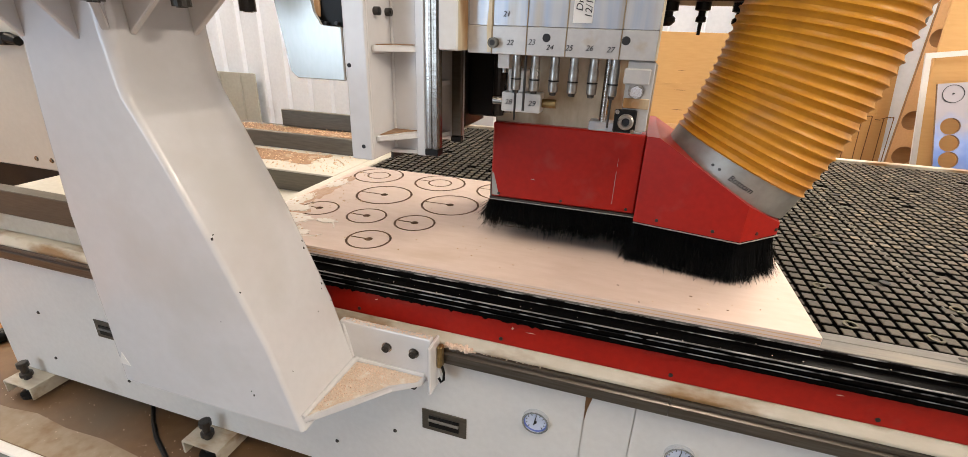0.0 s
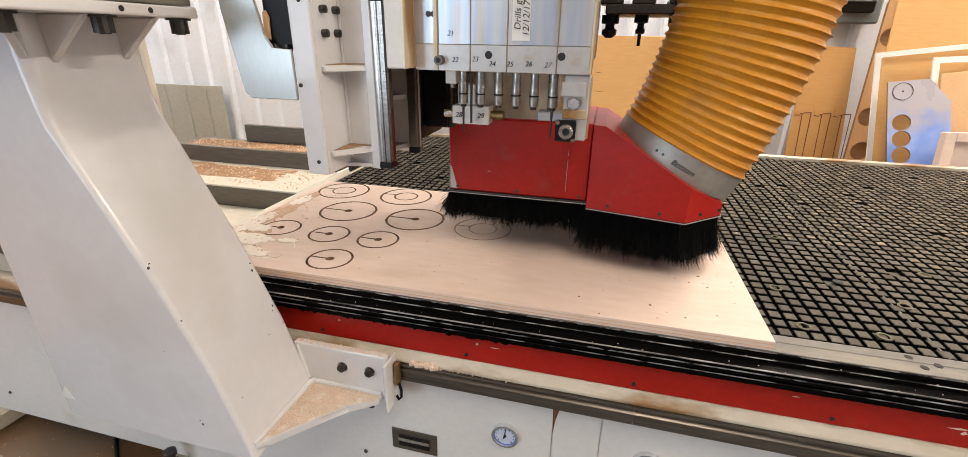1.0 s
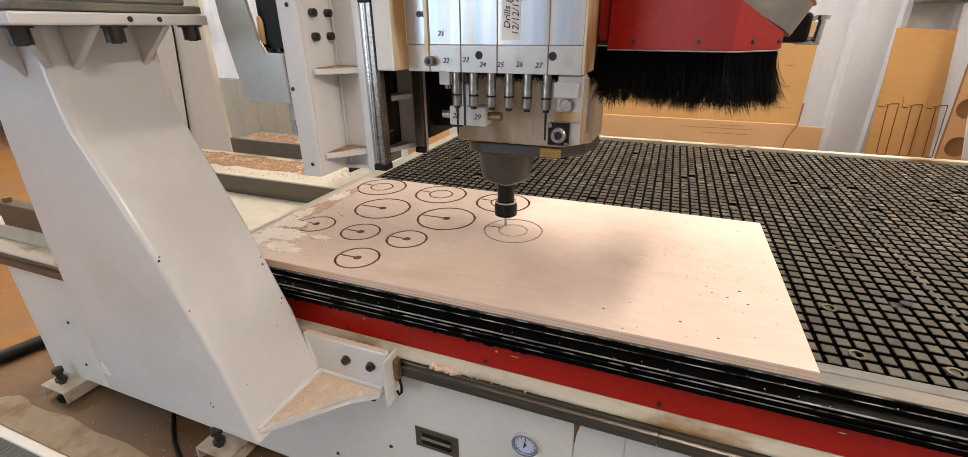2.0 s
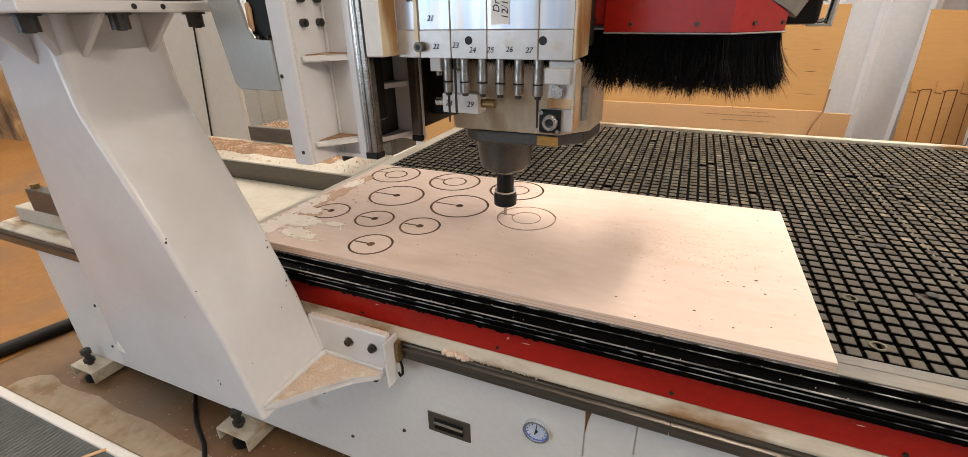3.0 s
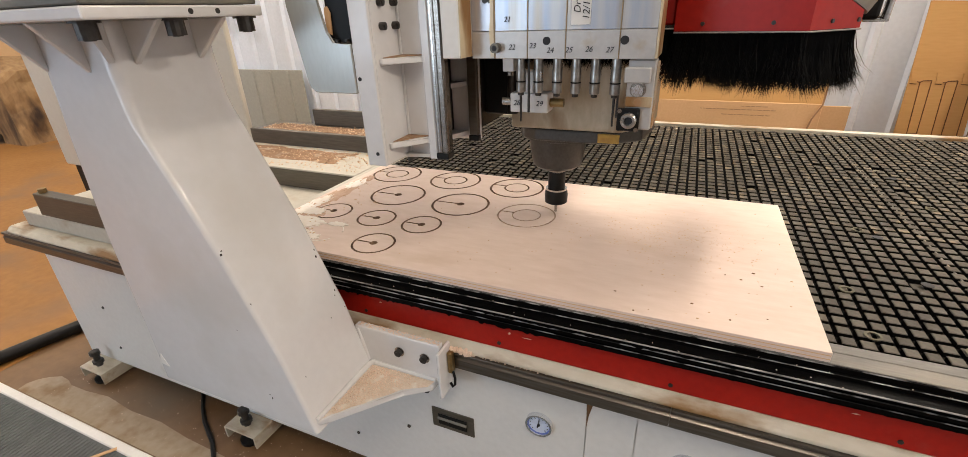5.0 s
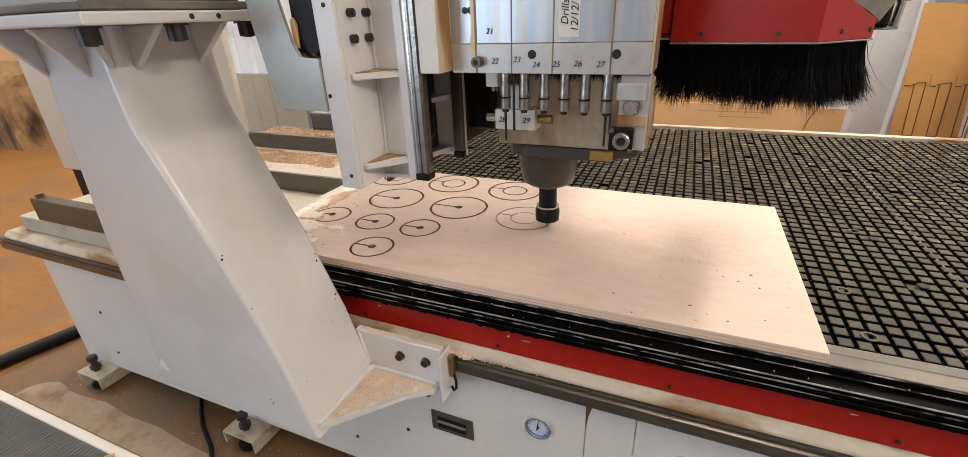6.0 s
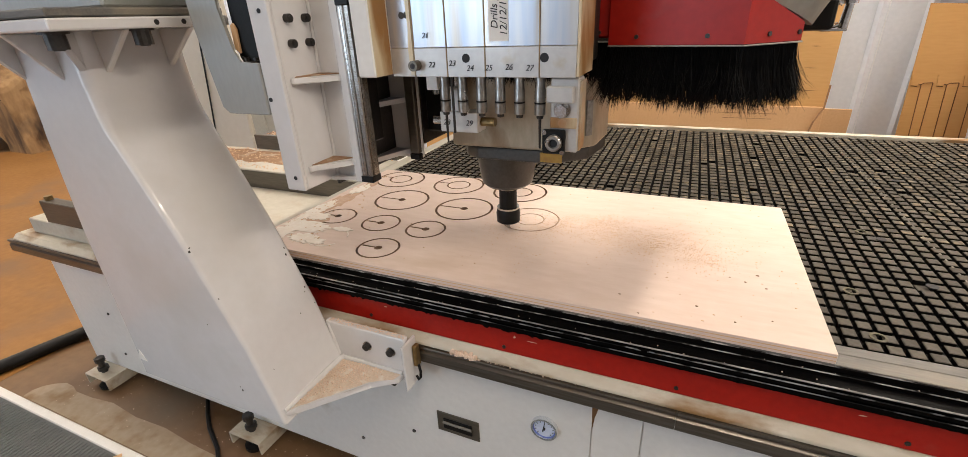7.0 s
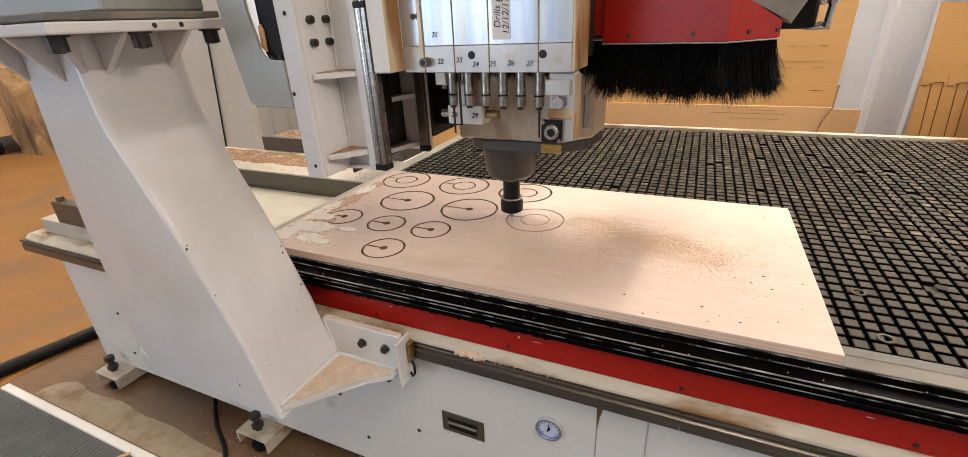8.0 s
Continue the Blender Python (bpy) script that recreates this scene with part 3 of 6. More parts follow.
# ---- grid table ----
TX0, TX1, TY0, TY1, TZ = -1.2256, 2.45, 0.058, 1.585, 0.732
PITCH, PITCH_Y = 0.0272, 0.0302


def cell_mesh(w, d, depth, hole=False):
    bm = B()
    c = 0.0012
    tops = [(c, c), (w - c, c), (w - c, d - c), (c, d - c)]
    mid = [(0, 0), (w, 0), (w, d), (0, d)]
    a = [bm.verts.new((x, y, 0)) for x, y in tops]
    b = [bm.verts.new((x, y, -c)) for x, y in mid]
    e = [bm.verts.new((x, y, -depth)) for x, y in mid]
    bm.faces.new(a)
    for p, q in ((a, b), (b, e)):
        for k in range(4):
            bm.faces.new((q[k], q[(k + 1) % 4], p[(k + 1) % 4], p[k]))
    me = bpy.data.meshes.new("grid_block")
    bm.to_mesh(me)
    bm.free()
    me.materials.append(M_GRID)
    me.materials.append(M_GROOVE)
    # grey top and bevels; sides get the near-black gap shade
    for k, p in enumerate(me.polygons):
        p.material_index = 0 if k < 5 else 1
    return me


def grid_table():
    th = thing("grid_table", "black grooved vacuum table of small square pads", "table")
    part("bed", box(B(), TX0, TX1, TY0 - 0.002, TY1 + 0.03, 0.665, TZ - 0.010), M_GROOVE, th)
    part("front_strip", box(B(), -1.30, TX1, 0.0305, TY0 - 0.003, 0.66, TZ, 0.0015), M_ALU, th, "scuffed aluminium edge strip")
    part("front_lip", box(B(), -1.30, TX1, 0.0, 0.030, 0.7285, TZ - 0.0005, 0.001), M_ALU, th)
    part("grid_seam", box(B(), 0.281, 0.2835, TY0, TY1, TZ - 0.0098, TZ - 0.0015), M_ALU, th)
    part("back_strip", box(B(), TX0 - 0.03, TX1, TY1 + 0.006, TY1 + 0.040, 0.70, 0.736, 0.002), M_CREAM, th, "pale wooden back rail")
    part("side_strip", box(B(), TX0 - 0.045, TX0 - 0.001, 0.0305, TY1 + 0.005, 0.66, TZ, 0.0015), M_BED, th)
    bm = B()
    for hx, hy in ((0.215, 0.043), (0.225, 0.018), (0.25, 0.030)):
        cyl(bm, (hx, hy, TZ - 0.001), (hx, hy, TZ + 0.0004), 0.006, seg=14)
    part("fixing_hole", bm, M_RUBBER, th)
    return th


TABLE = grid_table()
NX, NY = int((TX1 - TX0) / PITCH), int((TY1 - TY0) / PITCH_Y)


def cells():
    me = cell_mesh(PITCH - 0.0072, PITCH_Y - 0.0092, 0.0098)
    verts, faces = [], []
    tv = [v.co.copy() for v in me.vertices]
    tf = [tuple(p.vertices) for p in me.polygons]
    near = sorted(((max(TX0 + i * PITCH - 0.42, 0.0 - (TX0 + i * PITCH), 0) * 3 + j * PITCH_Y, i, j) for i in range(NX) for j in range(NY)
                   if TX0 + i * PITCH > -0.01))[:300]
    near = {(i, j) for _, i, j in near}
    for i in range(NX):
        for j in range(NY):
            x, y = TX0 + 0.003 + i * PITCH, TY0 + 0.002 + j * PITCH_Y
            z = TZ - 0.0003 - random.random() * 0.0008
            if random.random() < 0.012:
                z -= 0.006
            if (i, j) in near:
                ob = new("grid_block", me)
                ob.parent = TABLE
                ob.location = (x, y, z)
            else:
                n = len(verts)
                verts.extend((x + v.x, y + v.y, z + v.z) for v in tv)
                faces.extend(tuple(n + k for k in f) for f in tf)
    m2 = bpy.data.meshes.new("grid_blocks")
    m2.from_pydata(verts, [], faces)
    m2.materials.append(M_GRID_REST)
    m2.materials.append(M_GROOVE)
    # same near-black shade on the sides of the joined pads
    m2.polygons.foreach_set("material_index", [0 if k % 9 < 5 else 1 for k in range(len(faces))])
    ob = new("grid_rest", m2)
    ob.parent = TABLE
    tagged(ob, kind="stuff")


# washers and plugs lying in the grid
def washer(x, y, material, label):
    th = thing("washer", label, "washer", "washers on the grid", at=pose(x, y, TZ))
    bm = B()
    pts = [(0.0085, 0.0), (0.0125, 0.0), (0.0125, 0.002), (0.0085, 0.002), (0.0085, 0.0)]
    rings = [[bm.verts.new((r * math.cos(a), r * math.sin(a), z)) for a in (2 * math.pi * k / 20 for k in range(20))] for r, z in pts[:4]]
    for q in range(4):
        a, b = rings[q], rings[(q + 1) % 4]
        for k in range(20):
            bm.faces.new((a[k], a[(k + 1) % 20], b[(k + 1) % 20], b[k]))
    part("ring", bm, material, th)


for x, y in ((0.072, 0.242), (0.077, 0.096), (0.205, 0.098), (0.30, 0.23), (0.16, 0.55), (0.42, 0.40), (0.36, 0.75)):
    washer(x, y, M_OLIVE, "small brass ring lying in the table grid")
for x, y in ((0.215, 0.312), (0.19, 0.52), (0.5, 0.6), (0.35, 1.0)):
    th = thing("vacuum_port", "round black suction port in the table grid", "port", "suction ports", at=pose(x, y, TZ))
    part("bore", cyl(B(), (0, 0, -0.001), (0, 0, 0.0006), 0.010, seg=20), M_INK, th)

# ---- plywood sheet with its cuts ----
BZ = 0.75
BIG = [(-1.108, 0.535), (-0.893, 0.536), (-0.686, 0.530)]
HUB = [(-0.998, 0.368), (-0.791, 0.360)]
SMALL = [(-1.102, 0.206), (-0.959, 0.203), (-0.8255, 0.205), (-0.880, 0.077)]
FRESH = (-0.595, 0.345)


def plywood():
    def cutter_object(fill, slot=1):
        bm = B()
        fill(bm)
        bmesh.ops.recalc_face_normals(bm, faces=bm.faces)
        me = bpy.data.meshes.new("cutter")
        bm.to_mesh(me)
        bm.free()
        me.materials.append(M_PLY)
        me.materials.append(M_BURNT)
        me.materials.append(M_FRESHCUT)
        for p in me.polygons:
            p.material_index = slot
        return new("cutter", me)
    zt = BZ + 0.01

    def rings(bm):
        for cx, cy in BIG:
            ring_cutter(bm, cx, cy, 0.0745, 0.0808, BZ - 0.012, zt)
            ring_cutter(bm, cx, cy, 0.0330, 0.0378, BZ - 0.010, zt, 48)
        for cx, cy in HUB:
            ring_cutter(bm, cx, cy, 0.0745, 0.0808, BZ - 0.012, zt)
        for cx, cy in SMALL:
            ring_cutter(bm, cx, cy, 0.0465, 0.0518, BZ - 0.012, zt, 56)

    def spokes(bm):
        for cx, cy in BIG:
            box(bm, cx - 0.074, cx - 0.036, cy + 0.004, cy + 0.0085, BZ - 0.009, zt)
        for cx, cy in HUB:
            box(bm, cx - 0.074, cx, cy - 0.0026, cy + 0.0026, BZ - 0.009, zt)
        for cx, cy in SMALL:
            box(bm, cx - 0.046, cx, cy - 0.0026, cy + 0.0026, BZ - 0.009, zt)

    def hubs(bm):
        for cx, cy in HUB:
            cyl(bm, (cx, cy, BZ - 0.010), (cx, cy, zt), 0.0105, seg=24)
        for cx, cy in SMALL:
            cyl(bm, (cx, cy, BZ - 0.010), (cx, cy, zt), 0.0095, seg=24)
    def fresh_ring(bm):
        ring_cutter(bm, *FRESH, 0.0715, 0.0755, BZ - 0.004, zt)
        ring_cutter(bm, *FRESH, 0.0345, 0.0375, BZ - 0.003, zt, 48)

    def fresh_spoke(bm):
        box(bm, FRESH[0] - 0.074, FRESH[0] - 0.036, FRESH[1] + 0.004, FRESH[1] + 0.0085, BZ - 0.0035, zt)
    bm = B()
    box(bm, -1.215, 0.0, 0.0, 0.615, TZ, BZ, 0.0006)
    ob = part("plywood_sheet", bm, [M_PLY, M_BURNT, M_FRESHCUT])
    cuts = [cutter_object(f) for f in (rings, spokes, hubs)] + [cutter_object(f, 2) for f in (fresh_ring, fresh_spoke)]
    for c in cuts:
        m = ob.modifiers.new("cut", "BOOLEAN")
        m.object, m.operation, m.solver = c, "DIFFERENCE", "EXACT"
    me = bpy.data.meshes.new_from_object(ob.evaluated_get(bpy.context.evaluated_depsgraph_get()))
    ob.modifiers.clear()
    ob.data = me
    for c in cuts:
        bpy.data.objects.remove(c)
    return tagged(ob, "pale birch plywood sheet with cut rings and spokes", "plywood")


SHEET = plywood()
# torn pale film at the far end of the sheet
rnd = random.Random(21)
def torn(cx, cy, rx, ry, z0, z1, n=40):
    outline = []
    for k in range(n):
        a, q = 2 * math.pi * k / n, 0.70 + 0.42 * rnd.random()
        outline.append((max(cx + rx * q * math.cos(a), -1.2135), max(cy + ry * q * math.sin(a), 0.002)))
    return prism(B(), outline, z0, z1, "z")


for level, (cx, cy, rx, ry) in enumerate(((-1.172, 0.30, 0.030, 0.105), (-1.155, 0.15, 0.050, 0.060), (-1.190, 0.055, 0.020, 0.050), (-1.175, 0.45, 0.020, 0.045))):
    part("torn_patch", torn(cx, cy, rx, ry, BZ - 0.0005, BZ + 0.0002 + 0.0001 * level), M_TORN, SHEET, "brown torn inner veneer")
for level, (cx, cy, rx, ry) in enumerate(((-1.188, 0.225, 0.026, 0.085), (-1.140, 0.125, 0.075, 0.034), (-1.085, 0.062, 0.052, 0.026), (-1.175, 0.070, 0.036, 0.050), (-1.180, 0.41, 0.024, 0.05), (-1.03, 0.135, 0.030, 0.012), (-1.150, 0.185, 0.036, 0.024), (-1.05, 0.052, 0.03, 0.012))):
    part("film_flake", torn(cx, cy, rx, ry, BZ - 0.0005, BZ + 0.0007 + 0.00014 * level), M_FLAKE, SHEET, "torn pale face veneer")
bm = B()
for _ in range(170):
    x, y, s_ = -1.21 + abs(rnd.gauss(0, 0.10)), rnd.uniform(0.02, 0.55), 0.0012 + 0.0028 * rnd.random() ** 2
    bmesh.ops.create_cube(bm, size=s_, matrix=Matrix.Translation((x, y, BZ + 0.0007 + s_ * 0.15)) @ Euler((0, 0, rnd.random() * 6)).to_matrix().to_4x4() @ Matrix.Diagonal((1.8, 1, 0.3, 1)))
tagged(part("torn_splinter", bm, M_CRUMB, SHEET, "brown splinters on the torn end"), kind="stuff")
bm = B()
ring_cutter(bm, -1.036, 0.086, 0.048, 0.0505, BZ + 0.0002, BZ + 0.0010, 48, 20, 330)
part("scored_ring", bm, M_FLAKE, SHEET)
# glue lines on the sheet's edge
for z in (0.7375, 0.7445):
    part("veneer_layer", box(B(), -1.214, -0.001, -0.0003, 0.0004, z - 0.0007, z + 0.0007), M_MDF, SHEET)


# ---- gantry: slides along the base ----
def gantry():
    th = thing("gantry", "pale grey gantry with a slanted steel leg and foot", "gantry")
    # the leg slants up to a knee and goes on upright, its edges rounding out towards the flange
    sections = [(0.488, -0.744, -0.297, 0.009, 0.012), (0.53, -0.744, -0.308, 0.009, 0.012), (0.665, -0.745, -0.346, 0.009, 0.013), (0.86, -0.749, -0.425, 0.010, 0.014),
                (0.985, -0.741, -0.485, 0.010, 0.016), (1.060, -0.736, -0.521, 0.011, 0.018), (1.072, -0.735, -0.5268, 0.012, 0.019), (1.080, -0.734, -0.5300, 0.013, 0.020),
                (1.10, -0.734, -0.5335, 0.015, 0.024), (1.16, -0.731, -0.5365, 0.019, 0.030), (1.2355, -0.728, -0.538, 0.022, 0.034)]
    part("leg", rounded_loft(B(), sections, -0.24, -0.045), M_COLUMN, th, "slanted light grey painted steel leg", True)
    part("warning_sticker", prism(B(), [(-0.741, 0.532), (-0.711, 0.530), (-0.726, 0.561)], -0.2412, -0.2396), M_WHITE, th, "small white triangular sticker")
    # foot shelf and mounting flange
    part("foot_shelf", prism(B(), [(-0.320, -0.234), (-0.302, -0.232), (-0.288, -0.214), (-0.225, -0.142), (-0.190, -0.096), (-0.135, -0.066), (-0.132, -0.046), (-0.35, -0.046), (-0.35, -0.234)], 0.499, 0.513, "z", 0.004, 2), M_COLUMN, th, "triangular foot shelf", True)
    part("weld_bead", tube(B(), [(-0.303, -0.230, 0.515), (-0.302, -0.14, 0.516), (-0.301, -0.060, 0.517), (-0.296, -0.052, 0.518)], [0.005, 0.0065, 0.0065, 0.006], 10), M_COLUMN, th, "painted weld bead", True)
    part("weld_bead", tube(B(), [(-0.30, -0.050, 0.516), (-0.22, -0.049, 0.515), (-0.136, -0.048, 0.515)], [0.006, 0.005, 0.005], 10), M_COLUMN, th, "painted weld bead", True)
    part("weld_bead", tube(B(), [(-0.311, -0.048, 0.52), (-0.318, -0.047, 0.56), (-0.327, -0.047, 0.602)], [0.006, 0.005, 0.003], 10), M_COLUMN, th, "painted weld bead", True)
    part("mounting_flange", box(B(), -0.335, -0.1225, -0.047, -0.030, 0.499, 0.608, 0.003, 2), M_COLUMN, th)
    part("end_plate", box(B(), -0.122, -0.115, -0.064, -0.012, 0.480, 0.600, 0.002), M_COLUMN, th)
    part("rail_shoe", box(B(), -0.33, -0.1225, -0.0295, -0.017, 0.535, 0.580, 0.002), M_DARK, th)
    part("wiper", box(B(), -0.1145, -0.103, -0.034, -0.0165, 0.528, 0.584, 0.003), M_BRASS, th, "brass and black rail wiper")
    tube_pts = [(-0.103, -0.030, 0.535), (-0.097, -0.034, 0.520), (-0.097, -0.036, 0.505), (-0.103, -0.036, 0.497), (-0.109, -0.034, 0.505)]
    part("grease_line", tube(B(), tube_pts, 0.003, 8), M_RUBBER, th)
    for bx, bz in ((-0.222, 0.5665), (-0.159, 0.5675), (-0.159, 0.486)):
        part("bolt", knob_bolt(B(), (bx, -0.047, bz), (0, -1, 0), 0.0085, 0.010), M_DARK, th, "black socket bolt")
    for bx, bz in ((-0.222, 0.5665), (-0.159, 0.5675)):
        part("washer", cyl(B(), (bx, -0.0472, bz), (bx, -0.0492, bz), 0.0115, seg=20), M_STEEL, th)
    # top flange, ribs and bolts
    part("top_flange", box(B(), -0.90, -0.430, -0.315, -0.028, 1.236, 1.253, 0.003, 2), M_COLUMN, th)
    part("cover_plate", box(B(), -0.90, -0.436, -0.31, -0.032, 1.2545, 1.266, 0.002), M_ALU, th)
    part("riser", box(B(), -0.88, -0.46, -0.22, -0.04, 1.267, 1.45, 0.004), M_PANEL, th)
    for hy in (-0.165, -0.118):
        part("flange_hole", cyl(B(), (-0.431, hy, 1.2445), (-0.4292, hy, 1.2445), 0.0042, seg=14), M_DARK, th)
    for rx, w in ((-0.715, 0.006), (-0.598, 0.006)):
        part("rib", prism(B(), [(-0.300, 1.2358), (-0.2385, 1.2358), (-0.2385, 1.160)], rx - w, rx + w, "x", 0.002, 1), M_COLUMN, th)
    for ry in (-0.200, -0.088):
        part("rib", prism(B(), [(-0.5395, 1.2358), (-0.452, 1.2358), (-0.5360, 1.170)], ry - 0.0055, ry + 0.0055, "y", 0.002, 1), M_COLUMN, th)
    corner = part("rib", prism(B(), [(0.0, 1.2358), (0.070, 1.2358), (0.001, 1.168)], -0.0055, 0.0055, "y", 0.002, 1), M_COLUMN, th)
    corner.matrix_basis = pose(-0.550, -0.228, 0, 0, 0, -45)
    part("rib", prism(B(), [(-0.726, 1.2358), (-0.83, 1.2358), (-0.732, 1.12), (-0.728, 1.12)], -0.215, -0.204, "y"), M_COLUMN, th)
    for bx, by in ((-0.478, -0.288), (-0.455, -0.178), (-0.456, -0.046), (-0.79, -0.288)):
        part("bolt", knob_bolt(B(), (bx, by, 1.2355), (0, 0, -1), 0.0135, 0.024), M_DARK, th, "black socket bolt")
        part("washer", cyl(B(), (bx, by, 1.2358), (bx, by, 1.2325), 0.019, seg=20), M_DARK, th)
    # bridge above, out to the far leg
    part("bridge", box(B(), -0.86, -0.48, -0.22, 1.95, 1.451, 1.85, 0.01), M_COLUMN, th)
    part("far_leg", box(B(), -0.80, -0.50, 1.72, 1.92, 0.62, 1.45, 0.01), M_COLUMN, th)
    # paint chips
    bm = B()
    rnd = random.Random(9)

    def flake(x, y, z, r, face):
        n = rnd.randint(4, 6)
        pts = [(0.55 * r * (0.5 + 0.6 * rnd.random()) * math.cos(6.283 * k / n), 0.95 * r * (0.5 + 0.6 * rnd.random()) * math.sin(6.283 * k / n)) for k in range(n)]
        if face == "front":
            prism(bm, [(x + p, z + q) for p, q in pts], y, y + 0.003, "y")
        else:
            prism(bm, [(y + p, z + q) for p, q in pts], x - 0.002, x + 0.0012, "x")
    for x, z, r in ((-0.421, 0.866, 0.003), (-0.398, 0.548, 0.004), (-0.402, 0.556, 0.002), (-0.44, 0.702, 0.0015), (-0.417, 0.874, 0.0015)):
        flake(x, -0.2408, z, r, "front")
    for y, z, r in ((-0.058, 0.79, 0.003), (-0.062, 0.777, 0.0035), (-0.060, 0.70, 0.003), (-0.066, 0.692, 0.002), (-0.10, 0.66, 0.002), (-0.235, 0.77, 0.002), (-0.056, 0.66, 0.002), (-0.21, 0.60, 0.0015)):
        flake(float(np.interp(z, [q[0] for q in sections], [q[2] for q in sections])), y, z, r, "side")
    tagged(part("paint_chip", bm, M_DARK, th), kind="stuff")
    bm = B()
    rnd = random.Random(4)
    for _ in range(2600):
        u, v = rnd.random(), rnd.random() ** 0.8
        x, y = -0.297 + 0.160 * u, -0.222 + 0.170 * v
        edge = -0.296 + (y + 0.222) * 0.84 - x
        if edge < 0.004 or rnd.random() > 0.25 + edge * 14:
            continue
        s_ = 0.0007 + 0.0019 * rnd.random() ** 2
        bmesh.ops.create_cube(bm, size=s_, matrix=Matrix.Translation((x, y, 0.5138 + s_ * 0.3)) @ Euler((rnd.random() * 3, rnd.random() * 3, 0)).to_matrix().to_4x4())
    for _ in range(260):
        s_ = 0.0007 + 0.0015 * rnd.random()
        bmesh.ops.create_cube(bm, size=s_, matrix=Matrix.Translation((rnd.uniform(-0.325, -0.125), rnd.uniform(-0.045, -0.031), 0.6082 + s_ * 0.3)) @ Euler((rnd.random(), rnd.random(), 0)).to_matrix().to_4x4())
    tagged(part("sawdust", bm, M_CHIP, th, "loose sawdust and chips on the foot shelf"), kind="stuff")
    film = [(-0.297, -0.222), (-0.288, -0.207), (-0.276, -0.196), (-0.262, -0.176), (-0.244, -0.160), (-0.228, -0.139), (-0.208, -0.118), (-0.192, -0.098), (-0.168, -0.084), (-0.144, -0.071), (-0.138, -0.052), (-0.19, -0.0515), (-0.25, -0.051), (-0.293, -0.053), (-0.297, -0.07), (-0.296, -0.12), (-0.298, -0.17)]
    part("dust_film", prism(B(), film, 0.5132, 0.5136, "z"), M_PALEDUST, th, "film of pale sawdust")
    return th


GANTRY = gantry()


# ---- router head: slides across on the gantry ----
def head():
    th = thing("router_head", "router head with silver drill bank and dark spindle", "router head")
    # drill bank
    yf = -0.312
    cols = [(-0.078, -0.036), (-0.0352, 0.0222), (0.0230, 0.0862), (0.0870, 0.1704), (0.1712, 0.224)]
    for a, b in cols:
        part("bank_block", box(B(), a, b - 0.0002, yf, -0.215, 0.4530, 0.90, 0.0005), M_BLOCK, th)
    for a, b in cols:
        part("bank_foot", box(B(), a, b - 0.0002, yf - 0.001, -0.215, 0.4095, 0.4524, 0.0008), M_FOOT, th)
    for a, w in ((-0.036, 0.0022), (0.0222, 0.0008), (0.0862, 0.0008), (0.1704, 0.0008)):
        part("seam", box(B(), a - w * 0.5, a + 0.0004 + w * 0.5, yf - 0.0016, yf + 0.004, 0.4098, 0.90), M_SEAM, th, "brown oil-stained seam")
    part("bank_end", box(B(), -0.112, -0.079, -0.36, -0.215, 0.413, 0.90, 0.002), M_WHITE, th, "white end cover")
    part("stained_side", box(B(), -0.0788, -0.0782, -0.3585, -0.314, 0.4135, 0.90), M_OILED, th, "oil-stained inner side of the end cover")
    stain = [(-0.0362, 0.4115), (-0.0362, 0.66), (-0.0405, 0.64), (-0.0415, 0.58), (-0.044, 0.53), (-0.0425, 0.48), (-0.0455, 0.45), (-0.0435, 0.4115)]
    part("oil_stain", prism(B(), stain, yf - 0.0013, yf - 0.0005), M_OILED, th, "brown oil stain along the seam")
    part("rust_edge", box(B(), 0.2242, 0.2275, yf + 0.001, -0.215, 0.4105, 0.90), M_OILED, th, "heat-stained rusty side cover")
    part("stub_screw", cyl(B(), (-0.031, yf - 0.016, 0.427), (-0.031, yf, 0.427), 0.008, seg=16), M_BAR, th, "short brown oiled stub")
    part("stub_bore", cyl(B(), (-0.031, yf - 0.0164, 0.427), (-0.031, yf - 0.0159, 0.427), 0.0045, seg=12), M_INK, th)
    for hx in (0.055, 0.178):
        part("socket_hole", cyl(B(), (hx, yf - 0.0016, 0.437), (hx, yf, 0.437), 0.0065, seg=18), M_INK, th)
    for hx, hz in ((-0.052, 0.50), (-0.043, 0.50), (-0.052, 0.56)):
        part("slot", cyl(B(), (hx, yf - 0.001, hz), (hx, yf, hz), 0.005, seg=14), M_DARK, th)
    for k, hx in enumerate((0.004, 0.036, 0.069, 0.101, 0.133, 0.166)):
        bm = lathe(B(), [(0.0074, 0.352), (0.0084, 0.353), (0.0085, 0.3685), (0.0074, 0.369), (0.0074, 0.3722), (0.0085, 0.3727), (0.0085, 0.390), (0.0075, 0.392), (0.0075, 0.4095)], 18, (hx, -0.292))
        p = part("drill_chuck", bm, M_CHUCK, th, "steel drill chuck", True)
        part("collar", lathe(B(), [(0.0076, 0.3692), (0.0088, 0.3695), (0.0088, 0.3712), (0.0076, 0.3714)], 18, (hx, -0.292)), M_RUBBER, p)
        part("collet", lathe(B(), [(0.0028, 0.3462), (0.0052, 0.347), (0.0056, 0.3518)], 14, (hx, -0.292)), M_DARK, p, "dark collet")
